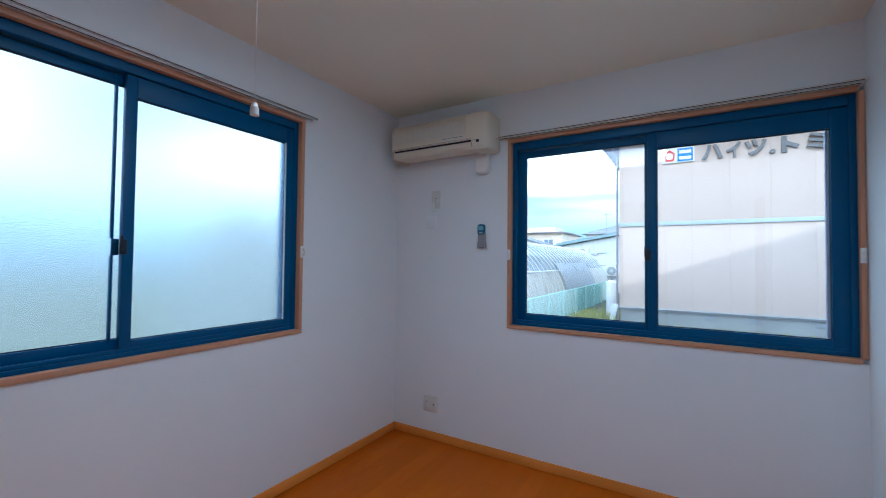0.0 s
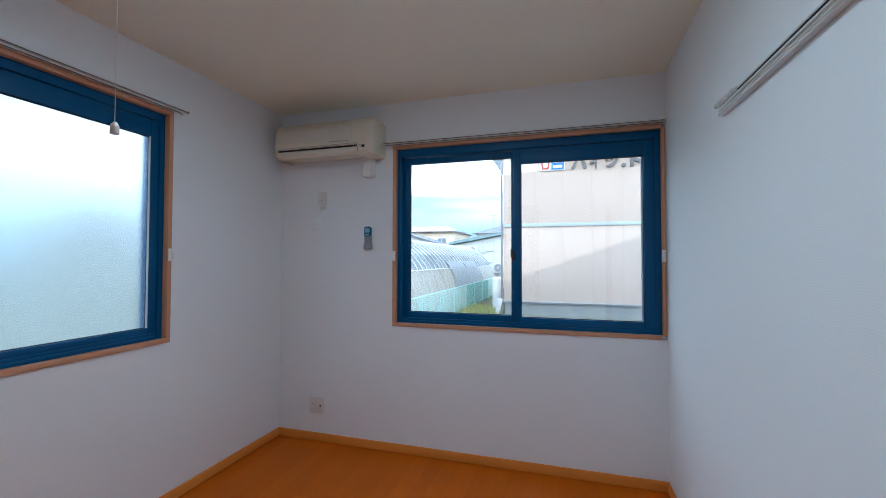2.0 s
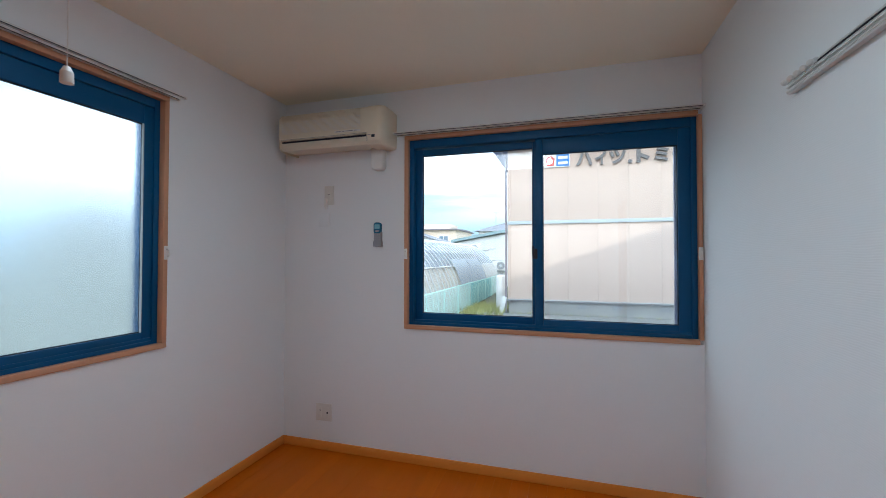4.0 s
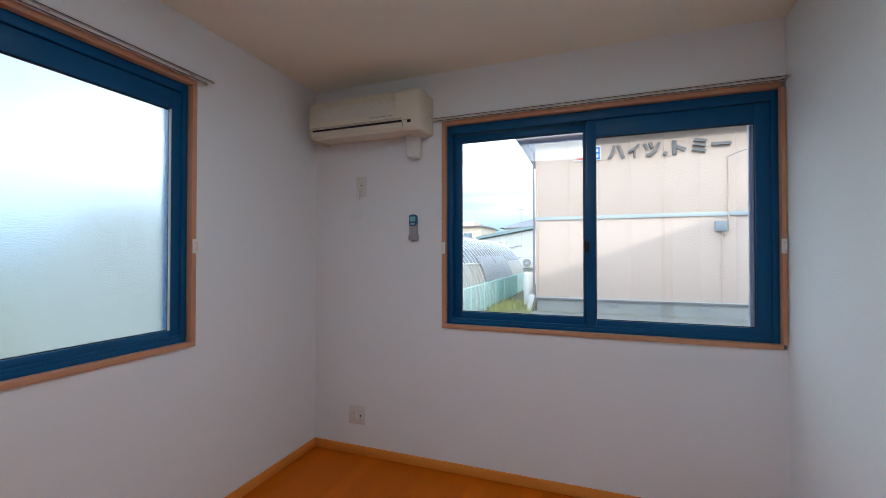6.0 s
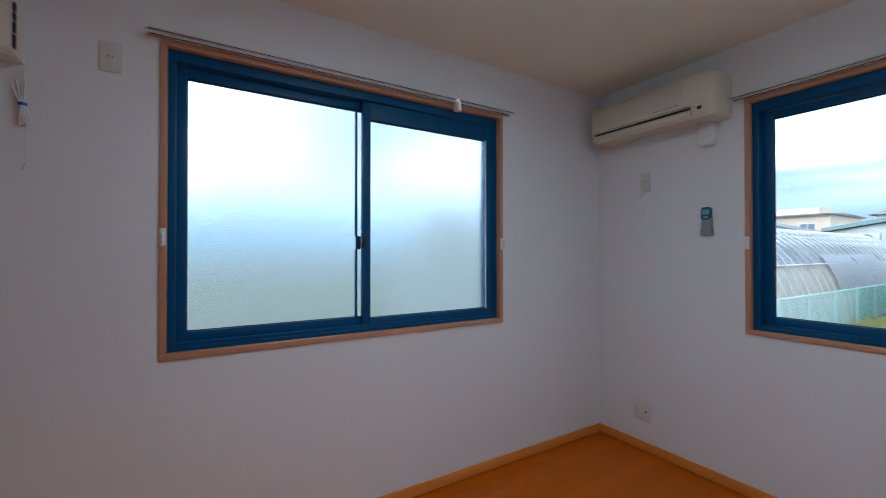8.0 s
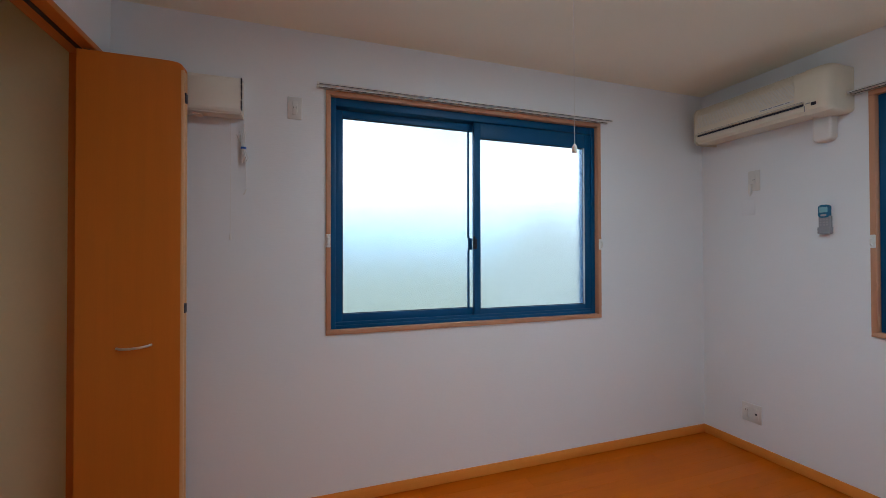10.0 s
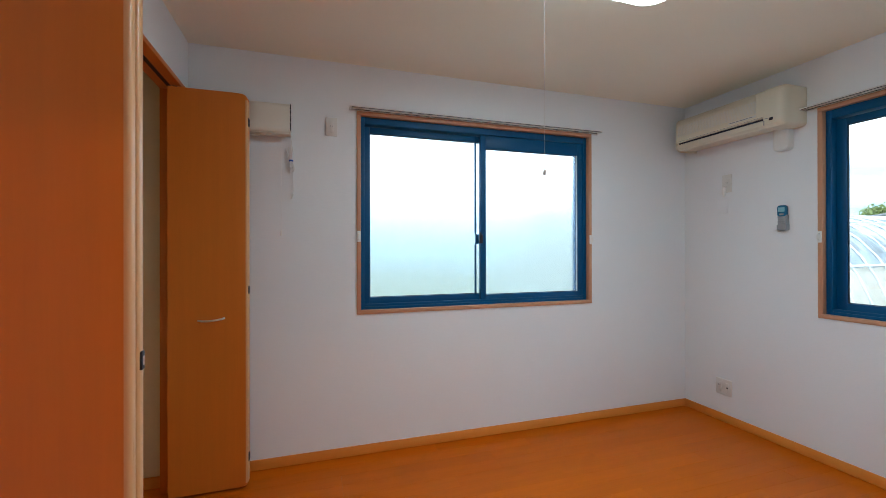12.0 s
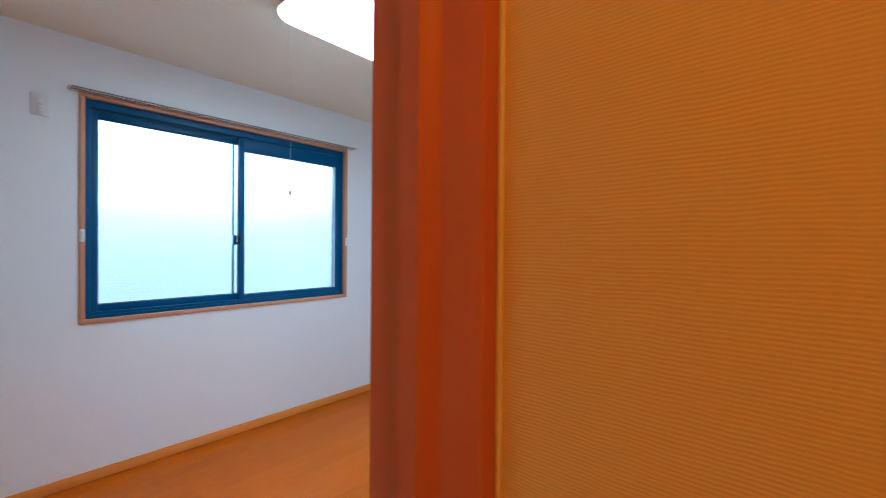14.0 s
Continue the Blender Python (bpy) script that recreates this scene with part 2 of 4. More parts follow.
M_SCREEN = surface("screen_aluminium", (0.34, 0.34, 0.42), rough=0.4, vary=0.05, bump=0.0)
M_ENDFILM = surface("end_film", (0.30, 0.32, 0.29), rough=0.4, vary=0.25, scale=1.2)
M_BEAD = surface("pale_glazing_bead", (0.62, 0.66, 0.68), rough=0.4, vary=0.05, bump=0.0)
M_BUTTON = surface("pale_rubber_key", (0.34, 0.35, 0.37), rough=0.6, vary=0.05, bump=0.0)
M_TANK = surface("tank_enamel", (0.72, 0.72, 0.72), rough=0.45, vary=0.05)
M_HOUSEW = surface("pale_wall", (0.66, 0.66, 0.66), rough=0.8, vary=0.05)
M_HOUSEC = surface("cream_wall", (0.80, 0.66, 0.52), rough=0.8, vary=0.05)
M_TEAL = surface("teal_fascia", (0.24, 0.33, 0.35), rough=0.6)
M_PANE = surface("far_pane", (0.22, 0.28, 0.34), rough=0.1)
M_LEAFG = surface("foliage", (0.15, 0.18, 0.045), rough=0.8, vary=0.4, scale=3.0)
M_GRASS = surface("dry_grass", (0.32, 0.33, 0.13), rough=0.9, vary=0.4, scale=3.0)
M_BARK = surface("bark", (0.12, 0.09, 0.06), rough=0.9)
# the haze of distance is put into the hills' pale blue colour
M_HILL = surface("hazy_hill", (0.34, 0.44, 0.50), rough=1.0, vary=0.15, scale=0.02)

# ---- building blocks ----


def solid(bm, x0, x1, y0, y1, z0, z1, bevel=0.0, seg=2):
    """A box between two corners, its edges rounded by bevel."""
    m = Matrix.Translation(((x0 + x1) / 2, (y0 + y1) / 2, (z0 + z1) / 2)) @ Matrix.Diagonal((abs(x1 - x0), abs(y1 - y0), abs(z1 - z0), 1))
    r = bmesh.ops.create_cube(bm, size=1.0, matrix=m)
    if bevel:
        edges = list({ed for v in r["verts"] for ed in v.link_edges})
        bmesh.ops.bevel(bm, geom=edges, offset=bevel, segments=seg, affect="EDGES", profile=0.5)
    return bm


def box(x0, x1, y0, y1, z0, z1, bevel=0.0, seg=2):
    return solid(bmesh.new(), x0, x1, y0, y1, z0, z1, bevel, seg)


def rod(bm, a, b, r, n=10, r2=None):
    a, b = Vector(a), Vector(b)
    q = (b - a).to_track_quat("Z", "Y").to_matrix().to_4x4()
    bmesh.ops.create_cone(bm, cap_ends=True, segments=n, radius1=r, radius2=r if r2 is None else r2, depth=(b - a).length, matrix=Matrix.Translation((a + b) / 2) @ q)
    return bm


def tube(points, r, n=8):
    """A bent tube through the points."""
    bm = bmesh.new()
    for a, b in zip(points, points[1:]):
        rod(bm, a, b, r, n)
    for p in points[1:-1]:
        bmesh.ops.create_icosphere(bm, subdivisions=1, radius=r * 1.02, matrix=Matrix.Translation(p))
    return bm


def prism(outline, axis, lo, hi, bevel=0.0):
    """An outline in the two other axes, drawn out along one axis from lo to hi."""
    def at(p, h):
        return {"x": (h, p[0], p[1]), "y": (p[0], h, p[1]), "z": (p[0], p[1], h)}[axis]
    bm = bmesh.new()
    a = [bm.verts.new(at(p, lo)) for p in outline]
    b = [bm.verts.new(at(p, hi)) for p in outline]
    bm.faces.new(a)
    bm.faces.new(b[::-1])
    for i in range(len(a)):
        j = (i + 1) % len(a)
        bm.faces.new((a[i], b[i], b[j], a[j]))
    bmesh.ops.recalc_face_normals(bm, faces=bm.faces)
    if bevel:
        bmesh.ops.bevel(bm, geom=list(bm.edges), offset=bevel, segments=2, affect="EDGES", profile=0.5)
    return bm


def rounded(x0, x1, y0, y1, r, n=6):
    """A rounded rectangle's outline."""
    pts = []
    for cx, cy, a0 in ((x1 - r, y1 - r, 0), (x0 + r, y1 - r, 90), (x0 + r, y0 + r, 180), (x1 - r, y0 + r, 270)):
        for i in range(n + 1):
            a = radians(a0 + 90 * i / n)
            pts.append((cx + r * math.cos(a), cy + r * math.sin(a)))
    return pts


def mesh_of(name, bm, material, smooth=True):
    me = bpy.data.meshes.new(name)
    bm.to_mesh(me)
    bm.free()
    me.materials.append(material)
    if smooth:
        for p in me.polygons:
            p.use_smooth = True
        me.set_sharp_from_angle(angle=radians(35))
    return me


def thing(name, at, label, category, group="", kind=""):
    ob = new(name)
    ob.location = at
    ob.empty_display_size = 0.1
    return tagged(ob, label, category, group, kind)


def root_at(ob):
    p = Vector(ob.location)
    while ob.parent:
        ob = ob.parent
        p += Vector(ob.location)
    return p


def part(name, bm, material, parent, label=""):
    """One mesh under a thing or part; bm is in the world's metres."""
    bmesh.ops.translate(bm, verts=bm.verts, vec=-root_at(parent))
    ob = new(name, mesh_of(name, bm, material))
    ob.parent = parent
    return tagged(ob, label)


def lone(name, bm, material, label, category, kind="", group="", at=None):
    """A thing that is one mesh."""
    if at is None:
        n = max(1, len(bm.verts))
        at = sum((v.co for v in bm.verts), Vector()) / n
        at.z = min(v.co.z for v in bm.verts)
    bmesh.ops.translate(bm, verts=bm.verts, vec=-Vector(at))
    ob = new(name, mesh_of(name, bm, material))
    ob.location = at
    return tagged(ob, label, category, group, kind)


def holed(fixed, lo, hi, a0, a1, z0, z1, holes):
    """A wall with through openings. fixed: its thickness axis, from lo to hi; it runs from a0 to a1. holes: (a, a, z, z)."""
    bm = bmesh.new()
    aa = sorted({a0, a1, *[h[0] for h in holes], *[h[1] for h in holes]})
    zz = sorted({z0, z1, *[h[2] for h in holes], *[h[3] for h in holes]})
    open_at = lambda a, z: any(h[0] < a < h[1] and h[2] < z < h[3] for h in holes)
    def corner(t, a, z):
        return (t, a, z) if fixed == "x" else (a, t, z)
    vs = {}
    def v(t, a, z):
        if (t, a, z) not in vs:
            vs[(t, a, z)] = bm.verts.new(corner(t, a, z))
        return vs[(t, a, z)]
    filled = {(i, j) for i in range(len(aa) - 1) for j in range(len(zz) - 1) if not open_at((aa[i] + aa[i + 1]) / 2, (zz[j] + zz[j + 1]) / 2)}
    for i, j in filled:
        p, q, r, s = aa[i], aa[i + 1], zz[j], zz[j + 1]
        for t in (lo, hi):
            bm.faces.new((v(t, p, r), v(t, q, r), v(t, q, s), v(t, p, s)))
        for (di, dj), (c, d) in (((-1, 0), ((p, r), (p, s))), ((1, 0), ((q, r), (q, s))), ((0, -1), ((p, r), (q, r))), ((0, 1), ((p, s), (q, s)))):
            if (i + di, j + dj) not in filled:
                bm.faces.new((v(lo, *c), v(hi, *c), v(hi, *d), v(lo, *d)))
    bmesh.ops.recalc_face_normals(bm, faces=bm.faces)
    return bm


# ---- room shell ----
W, BACK, H = 2.61, -3.515, 2.40          # room's width, back wall, ceiling
HALL_X = 2.7312                          # hallway face of the door wall
HALL_N, HALL_S, HALL_E = -2.693, -3.545, 5.6   # the hallway runs on from the doorway
WIN_A = (-2.583, -0.924, 0.889, 2.092)   # clear opening inside the wooden lining
WIN_B = (0.939, 2.588, 0.879, 2.074)
DOOR = (-3.51, -2.700, -0.02, 2.03)
CLOSET = (0.095, 1.655, -0.02, 2.105)
TH = 0.024
SKB = 0.060


def shell(name, bm, material, label, category="wall"):
    return lone(name, bm, material, label, category, kind="structure", at=(0, 0, 0))


ga = TH
shell("wall_west", holed("x", -0.15, 0.0, BACK - 0.75, 0.15, -0.02, H + 0.1, [(WIN_A[0] - ga, WIN_A[1] + ga, WIN_A[2] - ga, WIN_A[3] + ga)]), M_WALL, "white wallpapered wall round the frosted window")
shell("wall_north", holed("y", 0.0, 0.15, 0.0, W, -0.02, H + 0.1, [(WIN_B[0] - ga, WIN_B[1] + ga - 0.004, WIN_B[2] - ga, WIN_B[3] + ga)]), M_WALL, "white wallpapered wall with the air conditioner and clear window")
shell("wall_east", holed("x", W, HALL_X, BACK - 0.75, 0.15, -0.02, H + 0.1, [DOOR]), M_WALL_RIB, "white ribbed wallpaper wall with the doorway")
shell("wall_south", holed("y", BACK - 0.10, BACK, 0.0, W, -0.02, H + 0.1, [CLOSET]), M_WALL, "white wallpapered wall over the closet opening")
shell("ceiling", box(0.0, W, BACK, 0.0, H, H + 0.1), M_CEIL, "plain white papered ceiling", "ceiling")
# closet interior
shell("closet_back", box(0.0, W, BACK - 0.75, BACK - 0.70, -0.02, H), M_CLOSET, "pale lining at the back of the closet")
shell("closet_side", box(1.75, 1.80, BACK - 0.70, BACK - 0.10, -0.02, H), M_CLOSET, "pale lining at the side of the closet")
shell("closet_lining", box(0.0, 0.02, BACK - 0.70, BACK - 0.10, 0.0, H), M_CLOSET, "pale lining along the outer wall of the closet")
shell("closet_ceiling", box(0.0, W, BACK - 0.70, BACK - 0.10, H, H + 0.1), M_CEIL, "plain closet ceiling", "ceiling")
shell("closet_baseboard", box(0.02, 0.028, BACK - 0.70, BACK - 0.10, -0.004, SKB, 0.002), M_SKIRT, "pale orange wooden baseboard in the closet", "baseboard")
shell("closet_baseboard_back", box(0.028, 1.75, BACK - 0.70, BACK - 0.692, -0.004, SKB, 0.002), M_SKIRT_X, "pale orange wooden baseboard in the closet", "baseboard")
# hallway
shell("hall_wall_north", box(HALL_X + 0.0003, HALL_E, HALL_N, HALL_N + 0.12, -0.02, H + 0.1), M_HALL_LAMPLIT, "ribbed wallpaper wall of the hallway, its paper coloured with warm lamplight")
shell("hall_wall_south", box(HALL_X + 0.0003, HALL_E, HALL_S - 0.12, HALL_S, -0.02, H + 0.1), M_HALL_LAMPLIT, "ribbed wallpaper wall of the hallway, its paper coloured with warm lamplight")
shell("hall_wall_end", box(HALL_E, HALL_E + 0.1, HALL_S - 0.12, HALL_N + 0.12, -0.02, H + 0.1), M_HALL_LAMPLIT, "wallpapered end of the hallway")
shell("hall_ceiling", box(HALL_X + 0.0003, HALL_E, HALL_S, HALL_N, H, H + 0.1), M_CEIL, "plain hallway ceiling", "ceiling")
shell("hall_floor", box(W, HALL_E, HALL_S, HALL_N, -0.06, -0.004), M_BOARD, "orange wooden hallway floor", "floor")

floor = shell("floor", box(-0.0, W, BACK - 0.70, 0.0, -0.06, -0.010), M_SUBFLOOR, "glossy orange wooden floor of narrow boards", "floor")

# ---- windows ----


def window(name, label, to_world, u0, u1, z0, z1, left, right, stile, pane, latch_z, cut=False, strip=False):
    """A two-leaf aluminium sliding window in a wooden lining. to_world(u, d, z): along the wall, depth outward, height.
    left, right: the glass of each leaf as (u, u, z, z); the right leaf runs on the room's side."""
    win = thing(name, to_world((u0 + u1) / 2, 0, z0), label, "window", kind="structure")

    def bar(n, ua, ub, da, db, za, zb, mat, parent, bevel=0.002, text=""):
        p, q = to_world(ua, da, za), to_world(ub, db, zb)
        lo, hi = [min(a, b) for a, b in zip(p, q)], [max(a, b) for a, b in zip(p, q)]
        return part(n, box(lo[0], hi[0], lo[1], hi[1], lo[2], hi[2], bevel), mat, parent, text)

    # wooden lining, slightly proud of the wall
    t, out = TH, -0.010
    end = u1 if cut else u1 + t
    bar("window_sill", u0 - t, end, out, 0.075, z0 - t, z0, M_TRIM, win, 0.002, "pale wooden sill")
    bar("lining", u0 - t, end, out, 0.075, z1, z1 + t, M_TRIM, win)
    bar("lining", u0 - t, u0, out, 0.075, z0, z1, M_TRIM, win)
    bar("lining", u1, end + (0.018 if cut else 0), out, 0.075, z0, z1, M_TRIM, win)
    # outer aluminium frame with a stepped head and sill
    f = 0.028
    head = left[3] + 0.040
    bar("window_frame", u0, u0 + f, 0.022, 0.15, z0, z1, M_SASH, win)
    bar("window_frame", u1 - f, u1, 0.022, 0.15, z0, z1, M_SASH, win)
    bar("window_frame", u0 + f, u1 - f, 0.022, 0.15, head + 0.004, z1, M_SASH, win)
    bar("window_frame", u0 + f, u1 - f, 0.022, 0.15, z0, z0 + 0.018, M_SASH, win)
    bar("track", u0 + f, u1 - f, 0.026, 0.032, z0 + 0.018, z0 + 0.034, M_SASH, win, 0.001)
    bar("track", u0 + f, u1 - f, 0.064, 0.068, z0 + 0.018, z0 + 0.030, M_SASH, win, 0.001)

    def leaf(g, d0, d1, ua, ub, top, text):
        sash = bar("sash", ua, g[0], d0, d1, z0 + 0.020, top, M_SASH, win, 0.003, text)
        bar("stile", g[1], ub, d0, d1, z0 + 0.020, top, M_SASH, sash, 0.003)
        bar("rail", g[0], g[1], d0, d1, z0 + 0.020, g[2], M_SASH, sash, 0.003)
        bar("rail", g[0], g[1], d0, d1, g[3], top, M_SASH, sash, 0.003)
        m = (d0 + d1) / 2
        for ua2, ub2, za, zb in ((g[0], g[1], g[2], g[2] + 0.004), (g[0], g[1], g[3] - 0.004, g[3]), (g[0], g[0] + 0.004, g[2] + 0.004, g[3] - 0.004), (g[1] - 0.004, g[1], g[2] + 0.004, g[3] - 0.004)):
            bar("gasket", ua2, ub2, m - 0.006, m + 0.006, za, zb, M_GASKET, sash, 0.0)
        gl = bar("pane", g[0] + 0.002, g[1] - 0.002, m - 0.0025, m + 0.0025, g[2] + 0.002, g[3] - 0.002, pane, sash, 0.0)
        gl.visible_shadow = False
        return sash

    leaf(left, 0.068, 0.096, u0 + f - 0.004, left[1] + (0.012 if strip else stile), head, "dark blue aluminium sliding leaf on the outer track")
    front = leaf(right, 0.030, 0.060, right[0] - stile, u1 - f + 0.004, head, "dark blue aluminium sliding leaf on the inner track")
    # crescent latch on the meeting stile
    uc = right[0] - stile * 1.0
    latch = bar("latch", uc - 0.012, uc + 0.014, 0.018, 0.030, latch_z - 0.030, latch_z + 0.030, M_DARK, front, 0.004, "black crescent latch")
    bar("lever", uc - 0.017, uc - 0.003, 0.002, 0.017, latch_z - 0.010, latch_z + 0.046, M_DARK, latch, 0.005)
    if strip:
        bar("bead", right[1] - 0.006, right[1] - 0.0005, 0.0310, 0.0385, right[2] + 0.0005, right[3] - 0.0005, M_BEAD, front, 0.0, "pale glazing bead")
        for za, zb in ((z0 + 0.06, latch_z - 0.034), (latch_z + 0.034, head)):
            bar("meeting_bar", left[1] - 0.053, left[1] - 0.043, 0.064, 0.080, za, zb, M_SASH, win, 0.001)
        bar("keeper", left[1] - 0.053, right[0] - stile, 0.058, 0.066, latch_z - 0.034, latch_z + 0.034, M_SASH, win, 0.002, "latch keeper")
    else:
        # insect screen's stile on the outer side
        bar("screen_stile", right[1] - 0.001, right[1] + 0.024, 0.112, 0.130, z0 + 0.020, head, M_SCREEN, win, 0.002, "grey aluminium insect screen stile")
    return win


def west(u, d, z):
    return (-d, u, z)


def north(u, d, z):
    return (u, d, z)


window("window_1", "frosted sliding window in a dark blue aluminium frame with pale wooden lining", west, *WIN_A, (-2.519, -1.745, 0.958, 2.006), (-1.732, -0.996, 0.953, 1.957), 0.040, M_FROST, 1.335, strip=True)
window("window_2", "clear sliding window in a dark blue aluminium frame with pale wooden lining", north, *WIN_B, (1.014, 1.722, 0.949, 1.980), (1.784, 2.499, 0.945, 1.929), 0.046, M_CLEAR_DIM, 1.335, cut=True)


def tieback(name_at, facing):
    """A small white tassel hook on a window's lining."""
    x, y, z = name_at
    h = thing("tieback_hook", name_at, "small white plastic curtain tieback hook on window lining", "hook", "tieback hooks")
    if facing == "x":
        part("base", box(x, x + 0.006, y - 0.011, y + 0.011, z - 0.034, z + 0.034, 0.003), M_WHITE, h)
        part("hook", tube([(x + 0.006, y, z + 0.018), (x + 0.022, y, z + 0.012), (x + 0.024, y, z - 0.012), (x + 0.014, y, z - 0.02)], 0.004), M_WHITE, h)
    else:
        part("base", box(x - 0.011, x + 0.011, y - 0.006, y, z - 0.034, z + 0.034, 0.003), M_WHITE, h)
        part("hook", tube([(x, y - 0.006, z + 0.018), (x, y - 0.022, z + 0.012), (x, y - 0.024, z - 0.012), (x, y - 0.014, z - 0.02)], 0.004), M_WHITE, h)


tieback((0.010, -2.596, 1.345), "x")
tieback((0.010, -0.911, 1.335), "x")
tieback((0.927, -0.010, 1.335), "y")
tieback((2.594, -0.010, 1.335), "y")

# ---- baseboards ----
SK, ST = 0.060, 0.008
shell("baseboard_west", box(0.0, ST, BACK, 0.0, 0.0025, SK + 0.001, 0.002), M_SKIRT, "pale orange wooden baseboard", "baseboard")
shell("baseboard_north", box(ST, W - ST, -ST, 0.0, 0.0025, SK + 0.001, 0.002), M_SKIRT_X, "pale orange wooden baseboard", "baseboard")
shell("baseboard_east", box(W - ST, W, DOOR[1] + 0.032, 0.0, 0.0025, SK + 0.001, 0.002), M_SKIRT, "pale orange wooden baseboard", "baseboard")
shell("baseboard_hall", box(HALL_X + 0.004, HALL_E, HALL_N - ST, HALL_N, 0.0025, SK + 0.001, 0.002), M_SKIRT_X, "pale orange wooden baseboard", "baseboard")

# ---- doorway ----
door = thing("door_frame", (W + 0.06, DOOR[1], 0), "reddish brown wooden door frame with a seal groove", "door frame", kind="structure")
y1 = DOOR[1]


def jamb(side):
    """One upright of the frame, with a raised stop and a seal groove; side is +1 for the upright nearer the window."""
    s = side
    base = -2.715 if s > 0 else -3.495
    wall_y = DOOR[1] if s > 0 else DOOR[0]
    prof = [(2.6085, 0.002), (2.6105, 0.0), (2.6545, 0.0), (2.6550, 0.010), (2.6605, 0.010), (2.661, -0.013), (2.663, -0.015), (2.684, -0.015), (2.688, -0.012), (2.693, -0.003), (2.698, 0.0), (2.729, 0.0), (2.7335, 0.003), (2.7335, 0.0215), (2.7314, 0.0215), (2.7310, 0.0145), (2.6085, 0.0145)]
    part("jamb", prism([(px, base + s * py) for px, py in prof], "z", 0.0, DOOR[3] - 0.024), M_JAMB, door)


jamb(1)
jamb(-1)
part("head", box(2.6085, 2.7335, -3.495, -2.715, DOOR[3] - 0.023, DOOR[3] - 0.001, 0.002), M_JAMB, door)

# thin pale strip along the joint of jamb and wallpaper
part("joint_strip", box(2.7337, 2.7375, -2.6965, -2.6932, 0.064, DOOR[3] - 0.02, 0.001), M_IVORY, door, "pale strip between the jamb and the wallpaper")

# ---- closet with two pairs of folding doors ----
casing = thing("closet_frame", (0.8, BACK, 0), "wooden frame round the closet opening", "frame", kind="structure")
CT, CI = 0.040, 0.004
part("head", box(CLOSET[0] - CT, CLOSET[1] + CT, BACK - 0.104, BACK + 0.010, CLOSET[3] - CI, CLOSET[3] + 0.020, 0.002), M_LEAF, casing)
part("jamb", box(CLOSET[0] - CT, CLOSET[0] + CI, BACK - 0.104, BACK + 0.010, 0.0, CLOSET[3] - CI, 0.002), M_LEAF, casing)
part("jamb", box(CLOSET[1] - CI, CLOSET[1] + CT, BACK - 0.104, BACK + 0.010, 0.0, CLOSET[3] - CI, 0.002), M_LEAF, casing)
part("track", box(CLOSET[0], CLOSET[1], BACK - 0.056, BACK - 0.038, CLOSET[3] - CI - 0.003, CLOSET[3] - CI - 0.0002, 0.0), M_DARK, casing, "dark door track")


def folding_leaf(parent, x0, x1, y0, y1, z0, z1):
    """A leaf standing across the opening with softly rounded front corners and a paler lipping along its front edge."""
    c, k = 0.019, 0.034
    outline = [(y0, z0), (y1 - c, z0)] + [(y1 - c + c * math.sin(a), z0 + c - c * math.cos(a)) for a in (0.4, 0.8, 1.2, 1.57)] + [(y1, z1 - k)] + [(y1 - k + k * math.cos(a), z1 - k + k * math.sin(a)) for a in (0.26, 0.52, 0.78, 1.05, 1.31)] + [(y1 - k, z1), (y0, z1)]
    bm = prism(outline, "x", x0, x1)
    front = [ed for ed in bm.edges if abs(ed.verts[0].co.x - ed.verts[1].co.x) < 1e-6 and min(ed.verts[0].co.y, ed.verts[1].co.y) > y1 - 0.035]
    bmesh.ops.bevel(bm, geom=front, offset=0.0075, segments=4, affect="EDGES", profile=0.5)
    leaf = part("leaf", bm, M_LEAF, parent)
    e, r, w = 0.0005, 0.0085, 0.011
    lip = [(x0 - e, y1 - w), (x1 + e, y1 - w)]
    lip += [(x1 + e - r + r * math.cos(a), y1 + e - r + r * math.sin(a)) for a in (0.0, 0.4, 0.8, 1.2, 1.57)]
    lip += [(x0 - e + r - r * math.sin(a), y1 + e - r + r * math.cos(a)) for a in (0.0, 0.4, 0.8, 1.2, 1.57)]
    part("edge_strip", prism(lip, "z", z0 + c, z1 - k), M_EDGE, leaf, "paler rounded edge")
    return leaf


def folding_door(x, name_label, handle_side, leaf_gap=0.006, yf=-3.192, th=0.022):
    """A folded pair of leaves; x is the face that looks towards the doorway."""
    d = thing("folding_door", (x - 0.025, BACK, 0), name_label, "closet door", "closet folding doors")
    yb, z0, z1 = -3.560, 0.013, 2.090
    a = folding_leaf(d, x - th, x, yb, yf, z0, z1)
    folding_leaf(d, x - 2 * th - leaf_gap, x - th - leaf_gap, yb, yf + 0.002, z0, z1)
    part("pivot", box(x - th * 0.7, x - th * 0.3, yb + 0.02, yb + 0.04, z1, z1 + 0.006), M_DARK, d)
    if handle_side:
        for z in (0.16, 1.05, 1.945):
            part("hinge", box(x - th - leaf_gap - 0.012, x - th + 0.012, yf - 0.004, yf + 0.005, z - 0.020, z + 0.020, 0.002), M_DARK, d, "small dark hinge")
        pts = [(x + 0.002, -3.424, 0.901), (x + 0.013, -3.408, 0.8985), (x + 0.020, -3.375, 0.8985), (x + 0.021, -3.340, 0.9015), (x + 0.014, -3.314, 0.9055), (x + 0.002, -3.303, 0.908)]
        part("handle", tube(pts, 0.005), M_CHROME, a, "slim curved satin metal handle")
    return d


folding_door(0.178, "folded pale wooden closet door with a slim curved metal handle", True)
